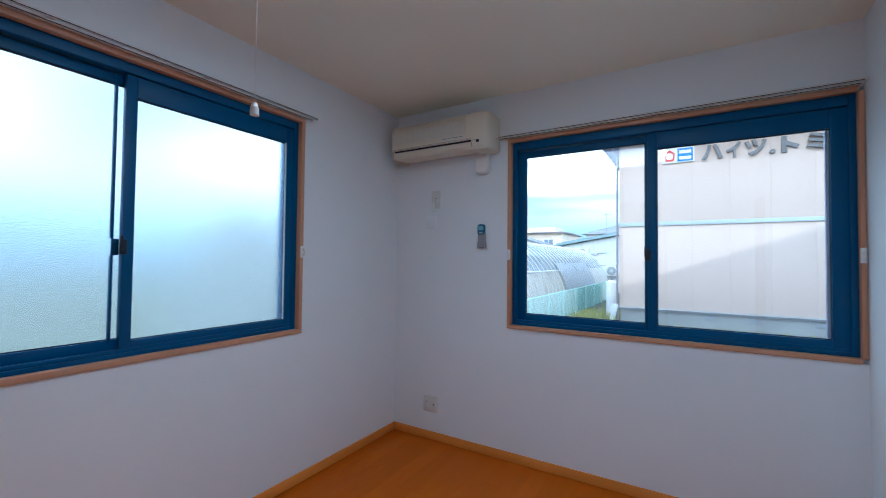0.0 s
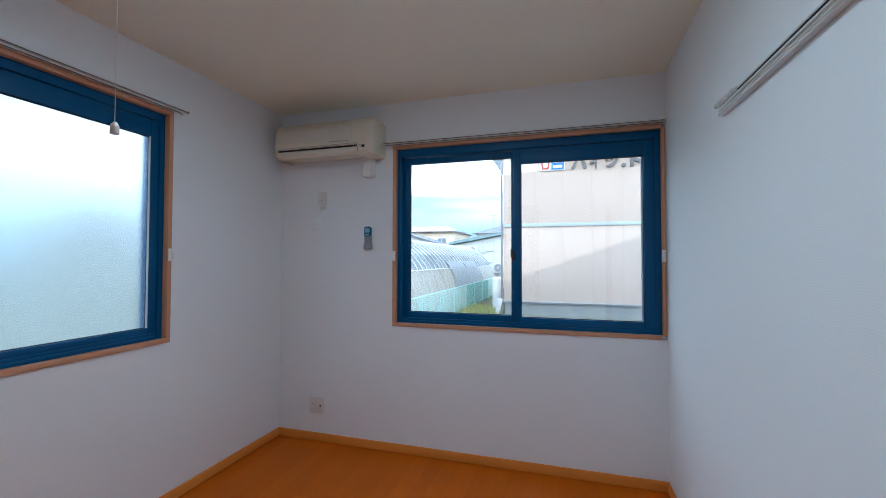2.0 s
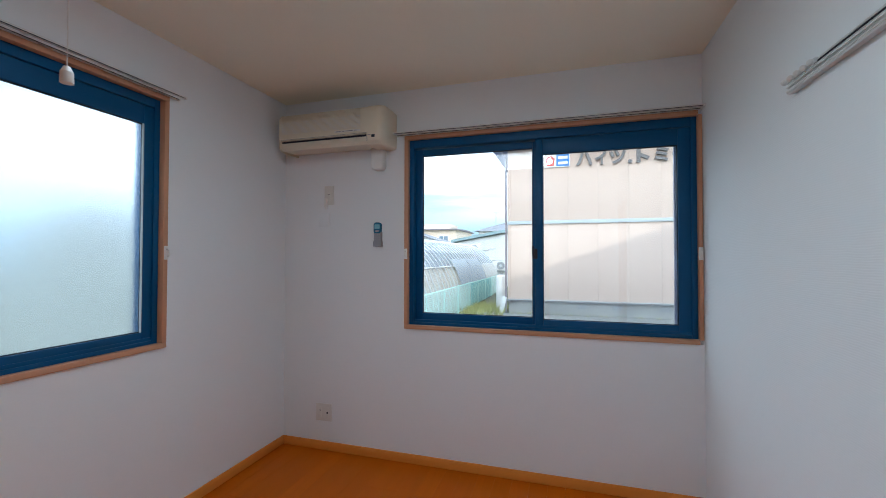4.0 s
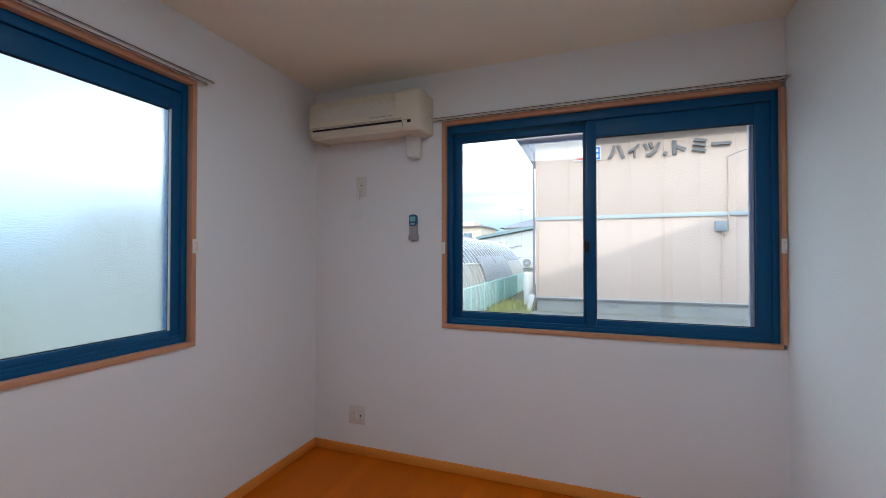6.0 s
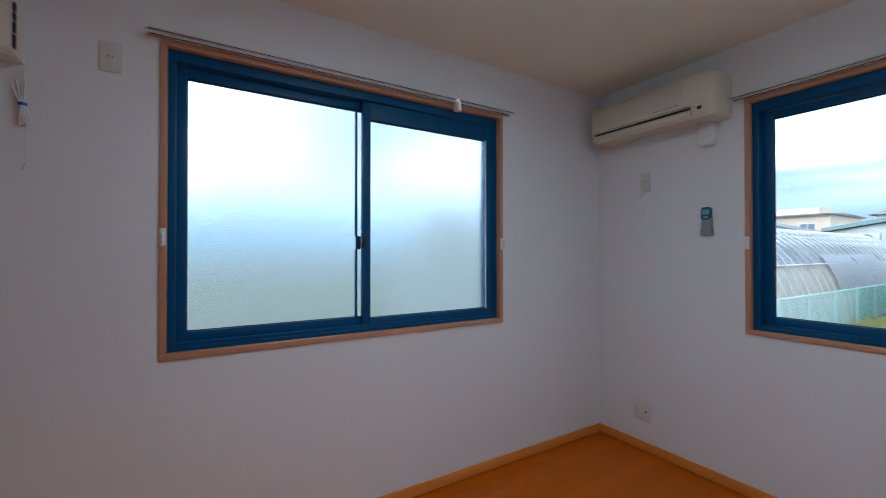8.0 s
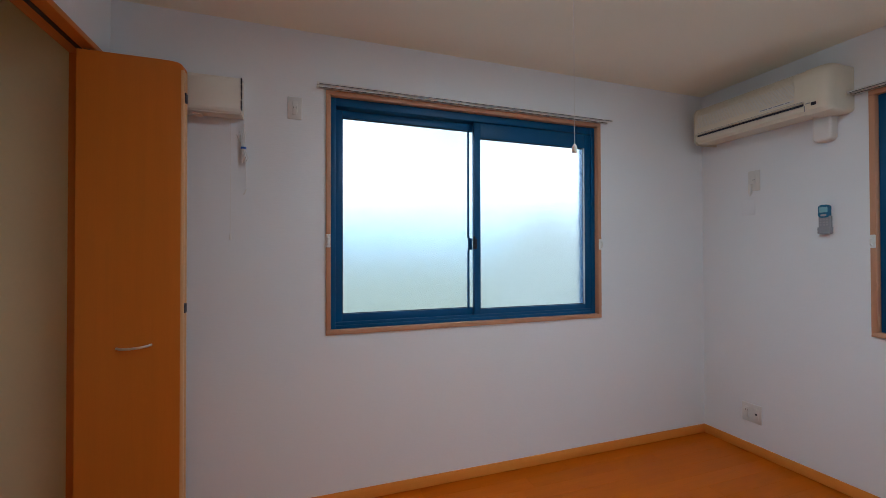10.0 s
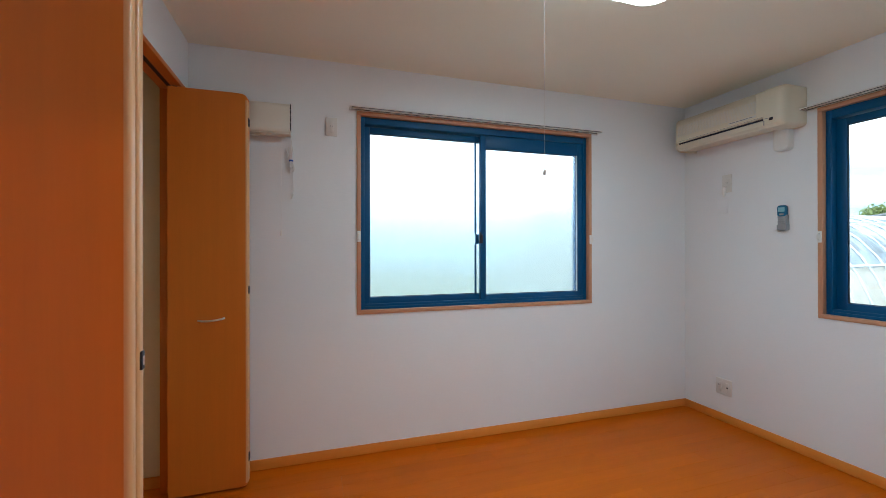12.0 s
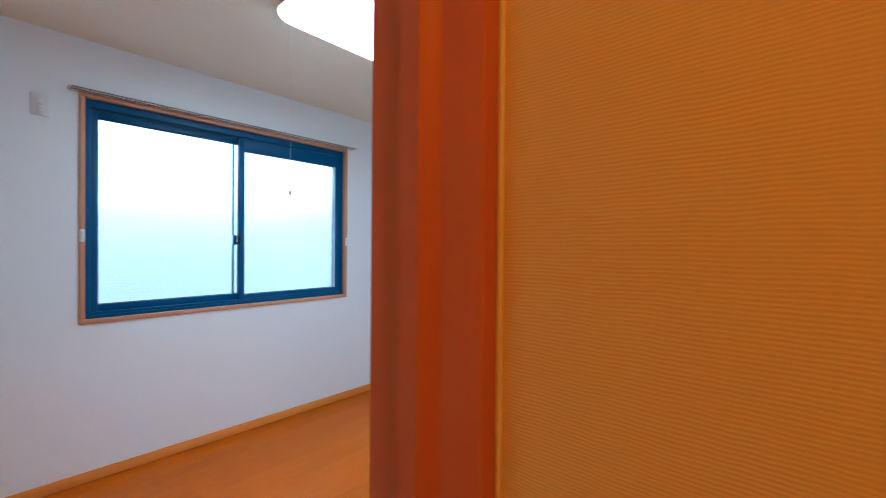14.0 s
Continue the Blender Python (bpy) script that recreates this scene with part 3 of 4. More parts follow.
near = folding_door(1.614, "folded pale wooden closet door standing beside the doorway", False, leaf_gap=0.004, yf=-3.195, th=0.028)
catch = part("catch", box(1.562, 1.577, -3.1935, -3.1885, 1.020, 1.058, 0.002), M_DARK, near, "dark metal catch")
part("roller", rod(bmesh.new(), (1.5695, -3.1895, 1.030), (1.5695, -3.1895, 1.048), 0.003, 10), M_CHROME, catch)

# ---- air conditioner ----
ac = thing("air_conditioner", (0.50, -0.1, 1.985), "cream wall-mounted air conditioner with a dark louvre slot", "air conditioner")
side = [(-0.002, 2.030), (-0.002, 2.255), (-0.150, 2.255), (-0.175, 2.250), (-0.193, 2.235), (-0.202, 2.205), (-0.204, 2.120), (-0.203, 2.078), (-0.192, 2.074), (-0.192, 2.058), (-0.198, 2.054), (-0.192, 2.032), (-0.172, 2.018), (-0.130, 2.020), (-0.050, 2.026)]
part("body", prism(side, "x", 0.104, 0.745), M_IVORY, ac)
cap = [(-0.002, 2.012), (-0.002, 2.257), (-0.160, 2.257), (-0.184, 2.250), (-0.200, 2.232), (-0.207, 2.200), (-0.207, 2.060), (-0.202, 2.030), (-0.180, 2.010), (-0.130, 2.006)]
bm = bmesh.new()
rings = []
for px, k in ((0.745, 1.0), (0.812, 1.0), (0.830, 0.985), (0.843, 0.95), (0.852, 0.89), (0.857, 0.80)):
    rings.append([bm.verts.new((px, y * k, 2.132 + (z - 2.132) * (0.4 + 0.6 * k))) for y, z in cap])
for ra, rb in zip(rings, rings[1:]):
    for i in range(len(ra)):
        j = (i + 1) % len(ra)
        bm.faces.new((ra[i], ra[j], rb[j], rb[i]))
bm.faces.new(rings[0][::-1])
bm.faces.new(rings[-1])
bmesh.ops.recalc_face_normals(bm, faces=bm.faces)
part("end_panel", bm, M_IVORY, ac)
bm = bmesh.new()
rings = []
for px, k in ((0.094, 0.86), (0.097, 0.93), (0.102, 0.98), (0.110, 1.0)):
    rings.append([bm.verts.new((px, y * k, 2.138 + (z - 2.138) * (0.4 + 0.6 * k))) for y, z in cap])
for ra, rb in zip(rings, rings[1:]):
    for i in range(len(ra)):
        j = (i + 1) % len(ra)
        bm.faces.new((ra[i], ra[j], rb[j], rb[i]))
bm.faces.new(rings[0][::-1])
bm.faces.new(rings[-1])
bmesh.ops.recalc_face_normals(bm, faces=bm.faces)
part("end_panel", bm, M_IVORY, ac)
part("slot", box(0.122, 0.742, -0.1945, -0.1900, 2.0605, 2.0720), M_DARK, ac, "dark air slot")
bm = prism([(-0.2005, 2.0540), (-0.1945, 2.0310), (-0.1740, 2.0155), (-0.1720, 2.019), (-0.190, 2.034), (-0.197, 2.054)], "x", 0.118, 0.740)
part("louvre", bm, M_IVORY, ac)
bm = bmesh.new()
for i in range(17):
    z = 2.119 + i * 0.0072
    solid(bm, 0.125, 0.700, -0.2066 + max(0, (i - 12)) * 0.0018, -0.2015, z, z + 0.0036, 0.0008, 1)
part("grille", bm, M_IVORY, ac, "fine ribbed intake grille")
part("grille_back", box(0.125, 0.700, -0.2046, -0.2030, 2.117, 2.196), M_PLATE, ac)
part("panel_seam", box(0.122, 0.744, -0.2044, -0.2030, 2.0805, 2.0822), M_GREY, ac)
part("badge", box(0.520, 0.700, -0.2062, -0.2035, 2.094, 2.107, 0.001), M_PLATE, ac)
for k, wk in enumerate((0.035, 0.018, 0.050, 0.022)):
    xk = 0.530 + (0, 0.043, 0.069, 0.127)[k]
    part("print_bar", box(xk, xk + wk, -0.2066, -0.2060, 2.0985, 2.1030), M_GREY, ac)
part("print_bar", box(0.752, 0.772, -0.2078, -0.2068, 2.0625, 2.0665), M_GREY, ac)
part("display", box(0.778, 0.800, -0.2090, -0.2060, 2.048, 2.065, 0.001), M_DARK, ac, "dark indicator window")
part("latch_line", box(0.747, 0.750, -0.2085, -0.2060, 2.025, 2.055, 0.0), M_GREY, ac)
bm = prism(rounded(0.697, 0.785, 1.884, 2.040, 0.026), "y", -0.056, -0.001)
lid = [ed for ed in bm.edges if max(v.co.y for v in ed.verts) < -0.05]
bmesh.ops.bevel(bm, geom=lid, offset=0.012, segments=3, affect="EDGES", profile=0.5)
lone("pipe_cover", bm, M_WHITE, "white plastic pipe cover below the air conditioner", "pipe cover")

# ---- curtain rails over the windows ----


def curtain_rail(label, axis, a0, a1, off, z, sign):
    """A double curtain rail: two slim channels on brackets, with end caps."""
    rail = thing("curtain_rail", (off, (a0 + a1) / 2, z) if axis == "y" else ((a0 + a1) / 2, -off, z), label, "curtain rail", "curtain rails")

    def bx(n, p, q, d0, d1, za, zb, mat, bev=0.002):
        if axis == "y":
            return part(n, box(d0, d1, p, q, za, zb, bev), mat, rail)
        return part(n, box(p, q, -d1, -d0, za, zb, bev), mat, rail)

    for d in (0.018, 0.062):
        channel = bx("channel", a0, a1, d - 0.008, d + 0.008, z - 0.0055, z + 0.0055, M_PLATE)
        bx("slot", a0 + 0.004, a1 - 0.004, d + 0.0079, d + 0.0086, z - 0.0052, z - 0.0020, M_DARK, 0.0).parent = channel
        bx("end_cap", a0 - 0.008, a0, d - 0.009, d + 0.009, z - 0.007, z + 0.007, M_WHITE, 0.002)
        bx("end_cap", a1, a1 + 0.008, d - 0.009, d + 0.009, z - 0.007, z + 0.007, M_WHITE, 0.002)
    k = 4
    for i in range(k):
        c = a0 + (a1 - a0) * (i + 0.15) / (k - 0.7)
        bx("bracket", c - 0.012, c + 0.012, 0.001, 0.050, z + 0.0057, z + 0.008, M_RAIL, 0.0)
    return rail


curtain_rail("slim white double curtain rail over the frosted window", "y", -2.645, -0.862, 0.05, 2.121, 1)
curtain_rail("slim white double curtain rail over the clear window", "x", 0.866, 2.598, 0.05, 2.103, 1)

# double rail with runners on the door wall
wr = thing("curtain_rail", (2.585, -1.7, 1.85), "white double curtain rail with runners on the wall", "curtain rail", "curtain rails")
lower = [(2.6085, 1.834), (2.6085, 1.866), (2.600, 1.868), (2.594, 1.868), (2.591, 1.864), (2.5925, 1.857), (2.589, 1.855), (2.589, 1.852), (2.5925, 1.850), (2.5925, 1.845), (2.587, 1.843), (2.586, 1.837), (2.590, 1.833)]
part("channel", prism(lower, "y", -2.45, -0.905), M_RAIL, wr)
# white strips drawn as the highlights along the lower channel
for za in (1.8395, 1.8525):
    part("highlight_line", box(2.5845, 2.5875, -2.45, -0.906, za, za + 0.0025, 0.0), M_WHITE, wr)
# a solid dark strip takes the place of shade in the gap
part("groove", box(2.5915, 2.605, -2.45, -1.06, 1.8685, 1.8715), M_DARK, wr, "dark strip put in for the shade between the channels")
part("channel", prism(rounded(2.590, 2.605, 1.8720, 1.8790, 0.003, 3), "y", -2.45, -1.075), M_RAIL, wr)
for yb in (-1.10, -1.75, -2.40):
    part("bracket", box(2.598, 2.6098, yb - 0.016, yb + 0.016, 1.8792, 1.8850, 0.002), M_RAIL, wr)
for i in range(5):
    yb = -0.90 - i * 0.036
    r = part("runner", prism(rounded(2.588, 2.602, 1.8684, 1.884, 0.004, 3), "y", yb - 0.005, yb + 0.005), M_RAIL, wr)
    bm = bmesh.new()
    bmesh.ops.create_uvsphere(bm, u_segments=10, v_segments=6, radius=0.0095, matrix=Matrix.Translation((2.583, yb, 1.873)))
    part("ring", bm, M_PLATE, r)

# ---- ceiling lamp with its pull cord ----
LX0, LX1, LY0, LY1, LZ = 1.10, 1.78, -2.10, -1.41, 2.315
lamp = thing("ceiling_light", ((LX0 + LX1) / 2, (LY0 + LY1) / 2, H), "lit square ceiling light with rounded white diffuser", "ceiling light")
part("base", prism(rounded(LX0 + 0.06, LX1 - 0.06, LY0 + 0.06, LY1 - 0.06, 0.08), "z", H - 0.030, H - 0.001), M_WHITE, lamp)


def lamp_shell(levels, close_low, close_high):
    """Part of the lamp's cover: rounded squares at the given insets and heights."""
    bm = bmesh.new()
    rings = [[bm.verts.new((x, y, z)) for x, y in rounded(LX0 + ins, LX1 - ins, LY0 + ins, LY1 - ins, 0.10 - ins * 0.4, 8)] for ins, z in levels]
    for ra, rb in zip(rings, rings[1:]):
        for i in range(len(ra)):
            j = (i + 1) % len(ra)
            bm.faces.new((ra[i], ra[j], rb[j], rb[i]))
    if close_high:
        bm.faces.new(rings[0])
    if close_low:
        bm.faces.new(rings[-1])
    bmesh.ops.recalc_face_normals(bm, faces=bm.faces)
    return bm


part("rim", lamp_shell(((0.012, H - 0.028), (0.0, H - 0.045), (0.002, LZ + 0.024)), True, True), M_WHITE, lamp, "white plastic rim")
part("diffuser", lamp_shell(((0.003, LZ + 0.0235), (0.006, LZ + 0.016), (0.022, LZ + 0.005), (0.060, LZ)), True, True), M_LAMP, lamp, "glowing white diffuser")
part("cord_arm", box(1.390, 1.404, -2.156, -2.08, H - 0.034, H - 0.020, 0.003), M_WHITE, lamp)
cord = part("pull_cord", rod(bmesh.new(), (1.397, -2.150, 1.518), (1.397, -2.150, H - 0.02), 0.0006, 6), M_CORD, lamp)
part("knob", rod(rod(bmesh.new(), (1.397, -2.150, 1.502), (1.397, -2.150, 1.514), 0.0062, 12, 0.0058), (1.397, -2.150, 1.514), (1.397, -2.150, 1.520), 0.0058, 12, 0.003), M_WHITE, cord, "white teardrop knob")
hl = thing("downlight", (3.55, -3.12, H), "round warm downlight in the hallway ceiling", "downlight")
part("rim", prism([(3.55 + 0.11 * math.cos(a * 0.2618), -3.12 + 0.11 * math.sin(a * 0.2618)) for a in range(24)], "z", H - 0.012, H - 0.001), M_WHITE, hl)

# ---- small wall fittings ----
vent = thing("wall_fan", (0.05, -3.09, 1.905), "cream wall ventilator box with a pull cord", "wall fan")
part("body", prism([(0.001, 1.922), (0.001, 2.092), (0.078, 2.090), (0.094, 2.082), (0.100, 2.070), (0.104, 1.940), (0.099, 1.925), (0.092, 1.920)], "y", -3.225, -2.985, 0.003), M_VENT, vent)
part("lip", box(0.030, 0.096, -3.220, -2.990, 1.9155, 1.9195, 0.001), M_VENT, vent)
for a, b in ((2.056, 2.082), (2.026, 2.050), (1.986, 2.020), (1.936, 1.980)):
    part("slit", box(0.088, 0.1065, -2.9865, -2.9815, a, b, 0.001), M_DARK, vent, "black side slit")
part("switch", box(0.040, 0.075, -3.19, -3.15, 1.9055, 1.915, 0.003), M_VENT, vent)
pc = part("pull_cord", rod(bmesh.new(), (0.03, -3.038, 1.365), (0.03, -3.038, 1.916), 0.0009, 6), M_CORD, vent)
part("knob", rod(bmesh.new(), (0.03, -3.038, 1.345), (0.03, -3.038, 1.372), 0.006, 10, 0.003), M_WHITE, pc)
wire = thing("cable_bundle", (0.02, -2.98, 1.71), "bundled white electric cable held by a blue tie", "cable")
for i, (dy, dz) in enumerate(((-0.030, -0.004), (-0.016, 0.012), (-0.004, 0.004), (0.008, 0.010))):
    y = -2.984 + dy
    part("loop", tube([(0.012 + 0.004 * i, y, 1.850 + dz), (0.018, -2.985 + dy * 0.4, 1.80), (0.018, -2.984 + dy * 0.15, 1.782), (0.020, -2.980 + dy * 0.4, 1.745), (0.016, -2.974 + dy * 0.6, 1.716 + dz * 0.5), (0.014, -2.966 + dy * 0.3, 1.735), (0.015, -2.981 + dy * 0.1, 1.780)], 0.0024, 6), M_CORD, wire)
part("tie", rod(bmesh.new(), (0.017, -2.985, 1.779), (0.017, -2.985, 1.787), 0.012, 10), M_BLUE, wire, "blue tie")
part("lead", tube([(0.012, -2.982, 1.90), (0.012, -2.984, 1.86), (0.014, -2.984, 1.80)], 0.0024, 6), M_CORD, wire)
part("tail", tube([(0.012, -2.976, 1.72), (0.010, -2.974, 1.60)], 0.0012, 6), M_CORD, wire)
hook = lone("wall_hook", tube([(0.001, -2.975, 1.588), (0.014, -2.975, 1.580), (0.018, -2.979, 1.568), (0.014, -2.984, 1.562)], 0.0032, 6), M_WHITE, "small white hook screwed into the wall", "hook")


def socket_plate(label, to_world, u0, u1, z0, z1, gangs, dots):
    """A switch or socket plate with inset faces and dark slots."""
    p = thing("wall_socket", to_world((u0 + u1) / 2, 0, z0), label, "socket")

    def bx(n, ua, ub, da, db, za, zb, mat, bev, parent=None):
        a, b = to_world(ua, da, za), to_world(ub, db, zb)
        lo, hi = [min(i, j) for i, j in zip(a, b)], [max(i, j) for i, j in zip(a, b)]
        return part(n, box(lo[0], hi[0], lo[1], hi[1], lo[2], hi[2], bev), mat, parent or p)

    bx("plate", u0, u1, -0.007, -0.001, z0, z1, M_PLATE, 0.003)
    w = (u1 - u0) / gangs
    for i in range(gangs):
        c = u0 + w * (i + 0.5)
        bx("insert", c - 0.012, c + 0.012, -0.0095, -0.006, (z0 + z1) / 2 - 0.034, (z0 + z1) / 2 + 0.034, M_PLATE, 0.001)
    for du, dz, wu, wz in dots:
        bx("slot", du - wu / 2, du + wu / 2, -0.0105, -0.009, dz - wz / 2, dz + wz / 2, M_DARK, 0.0)
    return p


socket_plate("grey-white double wall socket with an aerial jack near the floor", north, 0.269, 0.388, 0.198, 0.314, 2, ((0.294, 0.268, 0.002, 0.009), (0.304, 0.268, 0.002, 0.009), (0.358, 0.256, 0.011, 0.011)))
socket_plate("grey-white socket plate with two slots beside the curtain rail", west, -2.790, -2.722, 1.948, 2.060, 1, ((-2.762, 2.006, 0.002, 0.009), (-2.750, 2.006, 0.002, 0.009)))
aerial = socket_plate("pale socket plate with a white hanging plug below the air conditioner", north, 0.322, 0.393, 1.672, 1.802, 1, ((0.354, 1.742, 0.004, 0.004), (0.362, 1.742, 0.004, 0.004)))
part("plug", prism(rounded(0.334, 0.352, -0.030, -0.009, 0.005), "z", 1.655, 1.715), M_WHITE, aerial, "white plug")
part("plug_tip", rod(bmesh.new(), (0.343, -0.020, 1.640), (0.343, -0.020, 1.656), 0.006, 10), M_WHITE, aerial)
lone("cover_plate", box(0.280, 0.360, -0.0035, -0.0005, 1.522, 1.618, 0.001), M_WALL, "papered-over blank cover plate on the wall", "cover plate")

rc = thing("remote_control", (0.735, -0.02, 1.38), "grey remote control with a blue display in a wall holder", "remote control")
part("body", prism([(x, z) for x, z in rounded(0.7085, 0.7575, 1.392, 1.500, 0.010)], "y", -0.028, -0.012, 0.0015), M_GREY, rc)
part("head", prism(rounded(0.707, 0.759, 1.470, 1.541, 0.016), "y", -0.0305, -0.0105, 0.002), M_LCD, rc, "dark blue-green rounded top")
part("display", prism(rounded(0.7145, 0.7515, 1.499, 1.528, 0.004), "y", -0.0320, -0.0303), surface("display_face", (0.22, 0.48, 0.54), rough=0.1, bump=0.0), rc, "pale liquid crystal display")
part("start_key", prism(rounded(0.720, 0.746, 1.478, 1.489, 0.004), "y", -0.0322, -0.0303), M_BUTTON, rc, "pale start key")
for kx in (0.718, 0.733, 0.748):
    for kz in (1.459, 1.445, 1.431):
        part("key", prism(rounded(kx - 0.0045, kx + 0.0045, kz - 0.004, kz + 0.004, 0.002, 3), "y", -0.0295, -0.0278), M_BUTTON, rc)
holder = part("holder", prism([(0.7055, -0.0005), (0.7055, -0.0315), (0.7605, -0.0315), (0.7605, -0.0005), (0.7590, -0.0005), (0.7590, -0.0300), (0.7070, -0.0300), (0.7070, -0.0005)], "z", 1.383, 1.418), M_GREY, rc, "grey wall holder")
part("back", box(0.7080, 0.7580, -0.009, -0.0005, 1.381, 1.480, 0.002), M_GREY, holder)

# ---- outdoors ----
G = -0.80
bm = bmesh.new()
bmesh.ops.create_grid(bm, x_segments=4, y_segments=4, size=3000, matrix=Matrix.Translation((0, 0, G)))
lone("ground", bm, M_GROUND, "grassy ground round the houses", "ground", kind="structure", at=(0, 0, G))

lone("yard", box(-1.84, 14.0, 0.16, 13.03, G - 0.05, G + 0.012), M_YARD, "pale gravel yard between the two houses", "yard", kind="structure")

# this house: footing, upper storey and gable roof
shell("footing", box(-0.15, 14.0, -7.0, 0.15, G - 0.02, -0.07), M_CONC, "concrete footing of the house", "footing")
shell("upper_storey", box(-0.15, 14.0, -7.0, 0.15, H + 0.11, 4.95), M_SIDING, "cream upper storey of the house", "wall")
RX0, RZ0, SL = -0.60, 5.00, 0.362
xr = 7.0
shell("gable_roof", prism([(RX0, RZ0), (xr, RZ0 + SL * (xr - RX0)), (2 * xr - RX0, RZ0), (2 * xr - RX0, RZ0 - 0.15), (-0.1, 4.96), (RX0, RZ0 - 0.15)], "y", -7.4, 0.55), M_ROOF, "grey gable roof of the house", "roof")

shell("outer_wall_east", box(13.85, 14.0, -7.0, 0.0, -0.06, H + 0.10), M_SIDING, "cream outer wall of the house", "wall")
shell("outer_wall_south", box(-0.15, 13.84, -7.0, -6.85, -0.06, H + 0.10), M_SIDING, "cream outer wall of the house", "wall")
shell("outer_wall_north", box(HALL_X + 0.0003, 14.0, 0.01, 0.15, -0.06, H + 0.10), M_SIDING, "cream outer wall of the house", "wall")
shell("outer_wall_west", box(-0.15, 0.0, -6.84, BACK - 0.76, -0.06, H + 0.10), M_SIDING, "cream outer wall of the house", "wall")

# the apartment house opposite
FX, FY = -0.17, 13.0
apt = thing("apartment_house", (6, 16, G), "two-storey cream apartment house with grey letters under its eaves", "house")
part("foundation", box(FX + 0.03, 14.0, FY + 0.04, 20.0, G - 0.05, -0.34, 0.0), M_CONC, apt)
wall = part("wall", box(FX + 0.02, 13.98, FY + 0.02, 19.98, -0.34, 5.38, 0.0), M_SIDING, apt)
edges = [FX + 0.10] + [1.0 + 1.02 * i for i in range(13)]
for a, b in zip(edges, edges[1:]):
    part("panel", box(a + 0.001, b - 0.001, FY + 0.014, FY + 0.022, -0.26, 2.52, 0.002), M_SIDING, wall)
    part("panel", box(a + 0.001, b - 0.001, FY + 0.014, FY + 0.022, 2.68, 5.36, 0.002), M_SIDING, wall)
part("corner_trim", box(FX, FX + 0.10, FY - 0.006, FY + 0.10, -0.26, 5.36, 0.005), M_SIDING, wall)
part("band", box(FX - 0.02, 14.0, FY - 0.035, FY + 0.02, 2.535, 2.665, 0.006), M_BAND, apt, "pale blue-grey band")
part("drip_edge", box(FX - 0.02, 14.0, FY - 0.05, FY + 0.02, -0.290, -0.262, 0.004), M_BAND, apt)
part("drip_edge", box(FX - 0.02, 14.0, FY - 0.025, FY + 0.02, -0.345, -0.310, 0.004), M_GREY, apt)
for vx in (2.49, 3.66, 5.2, 7.4):
    part("vent", box(vx - 0.16, vx + 0.16, FY + 0.02, FY + 0.045, -0.55, -0.40, 0.004), M_GREY, apt)
# hipped roof with boxed eaves
E0, E1 = (-0.72, 12.48), (14.6, 20.5)
part("soffit", box(E0[0], E1[0], E0[1], E1[1], 5.385, 5.405), M_SOFFIT, apt)
part("fascia", box(E0[0] - 0.02, E1[0], E0[1] - 0.025, E0[1], 5.37, 5.50, 0.006), M_FASCIA, apt)
part("fascia", box(E0[0] - 0.025, E0[0], E0[1], E1[1], 5.37, 5.50, 0.006), M_FASCIA, apt)
bm = bmesh.new()
for p in ((E0[0] - .04, E0[1] - .04), (E1[0], E0[1] - .04), (E1[0], E1[1]), (E0[0] - .04, E1[1])):
    bm.verts.new((*p, 5.505))
ridge = [bm.verts.new((3.3, 16.5, 6.9)), bm.verts.new((10.6, 16.5, 6.9))]
bm.verts.ensure_lookup_table()
v = list(bm.verts)
for f in ((0, 1, 5, 4), (1, 2, 5), (2, 3, 4, 5), (3, 0, 4), (3, 2, 1, 0)):
    bm.faces.new([v[i] for i in f])
bmesh.ops.recalc_face_normals(bm, faces=bm.faces)
part("roof", bm, M_ROOF, apt, "dark slate roof")
gut = part("gutter", tube([(E0[0] - 0.06, E0[1] - 0.06, 5.44), (E1[0], E0[1] - 0.06, 5.44)], 0.055, 10), M_FASCIA, apt)
part("downpipe", tube([(FX - 0.25, E0[1] - 0.02, 5.40), (FX - 0.06, FY - 0.05, 5.05), (FX - 0.06, FY - 0.05, G)], 0.035, 8), M_FASCIA, apt)
# name sign in raised letters
sign = thing("house_sign", (3.6, FY - 0.03, 4.6), "raised dark grey letters and a small plate on the facade", "sign")
for txt, xa, xb, za, zb in (("ハ", 2.30, 2.86, 4.60, 5.08), ("イ", 2.95, 3.32, 4.60, 5.08), ("ツ", 3.42, 3.96, 4.60, 5.08), (".", 4.02, 4.16, 4.60, 4.72), ("ミ", 4.86, 5.30, 4.60, 5.08), ("ー", 5.42, 5.95, 4.80, 4.90)):
    cu = bpy.data.curves.new("letter", "FONT")
    cu.body, cu.size, cu.extrude, cu.offset = txt, 1.0, 0.08, 0.038
    tmp = bpy.data.objects.new("letter", cu)
    me = bpy.data.meshes.new_from_object(tmp)
    bpy.data.objects.remove(tmp)
    co = np.array([q.co[:] for q in me.vertices])
    lo, hi = co.min(0), co.max(0)
    for q in me.vertices:
        px = xa + (q.co.x - lo[0]) / max(1e-6, hi[0] - lo[0]) * (xb - xa)
        pz = za + (q.co.y - lo[1]) / max(1e-6, hi[1] - lo[1]) * (zb - za)
        q.co = (px - 3.6, -0.02 - (q.co.z - lo[2]) * 0.6 + 0.03, pz - 4.6)
    me.materials.append(M_LETTER)
    ob = new("letter", me)
    ob.parent = sign
part("letter", box(4.30, 4.43, FY - 0.07, FY - 0.005, 4.60, 5.08, 0.006), M_LETTER, sign)
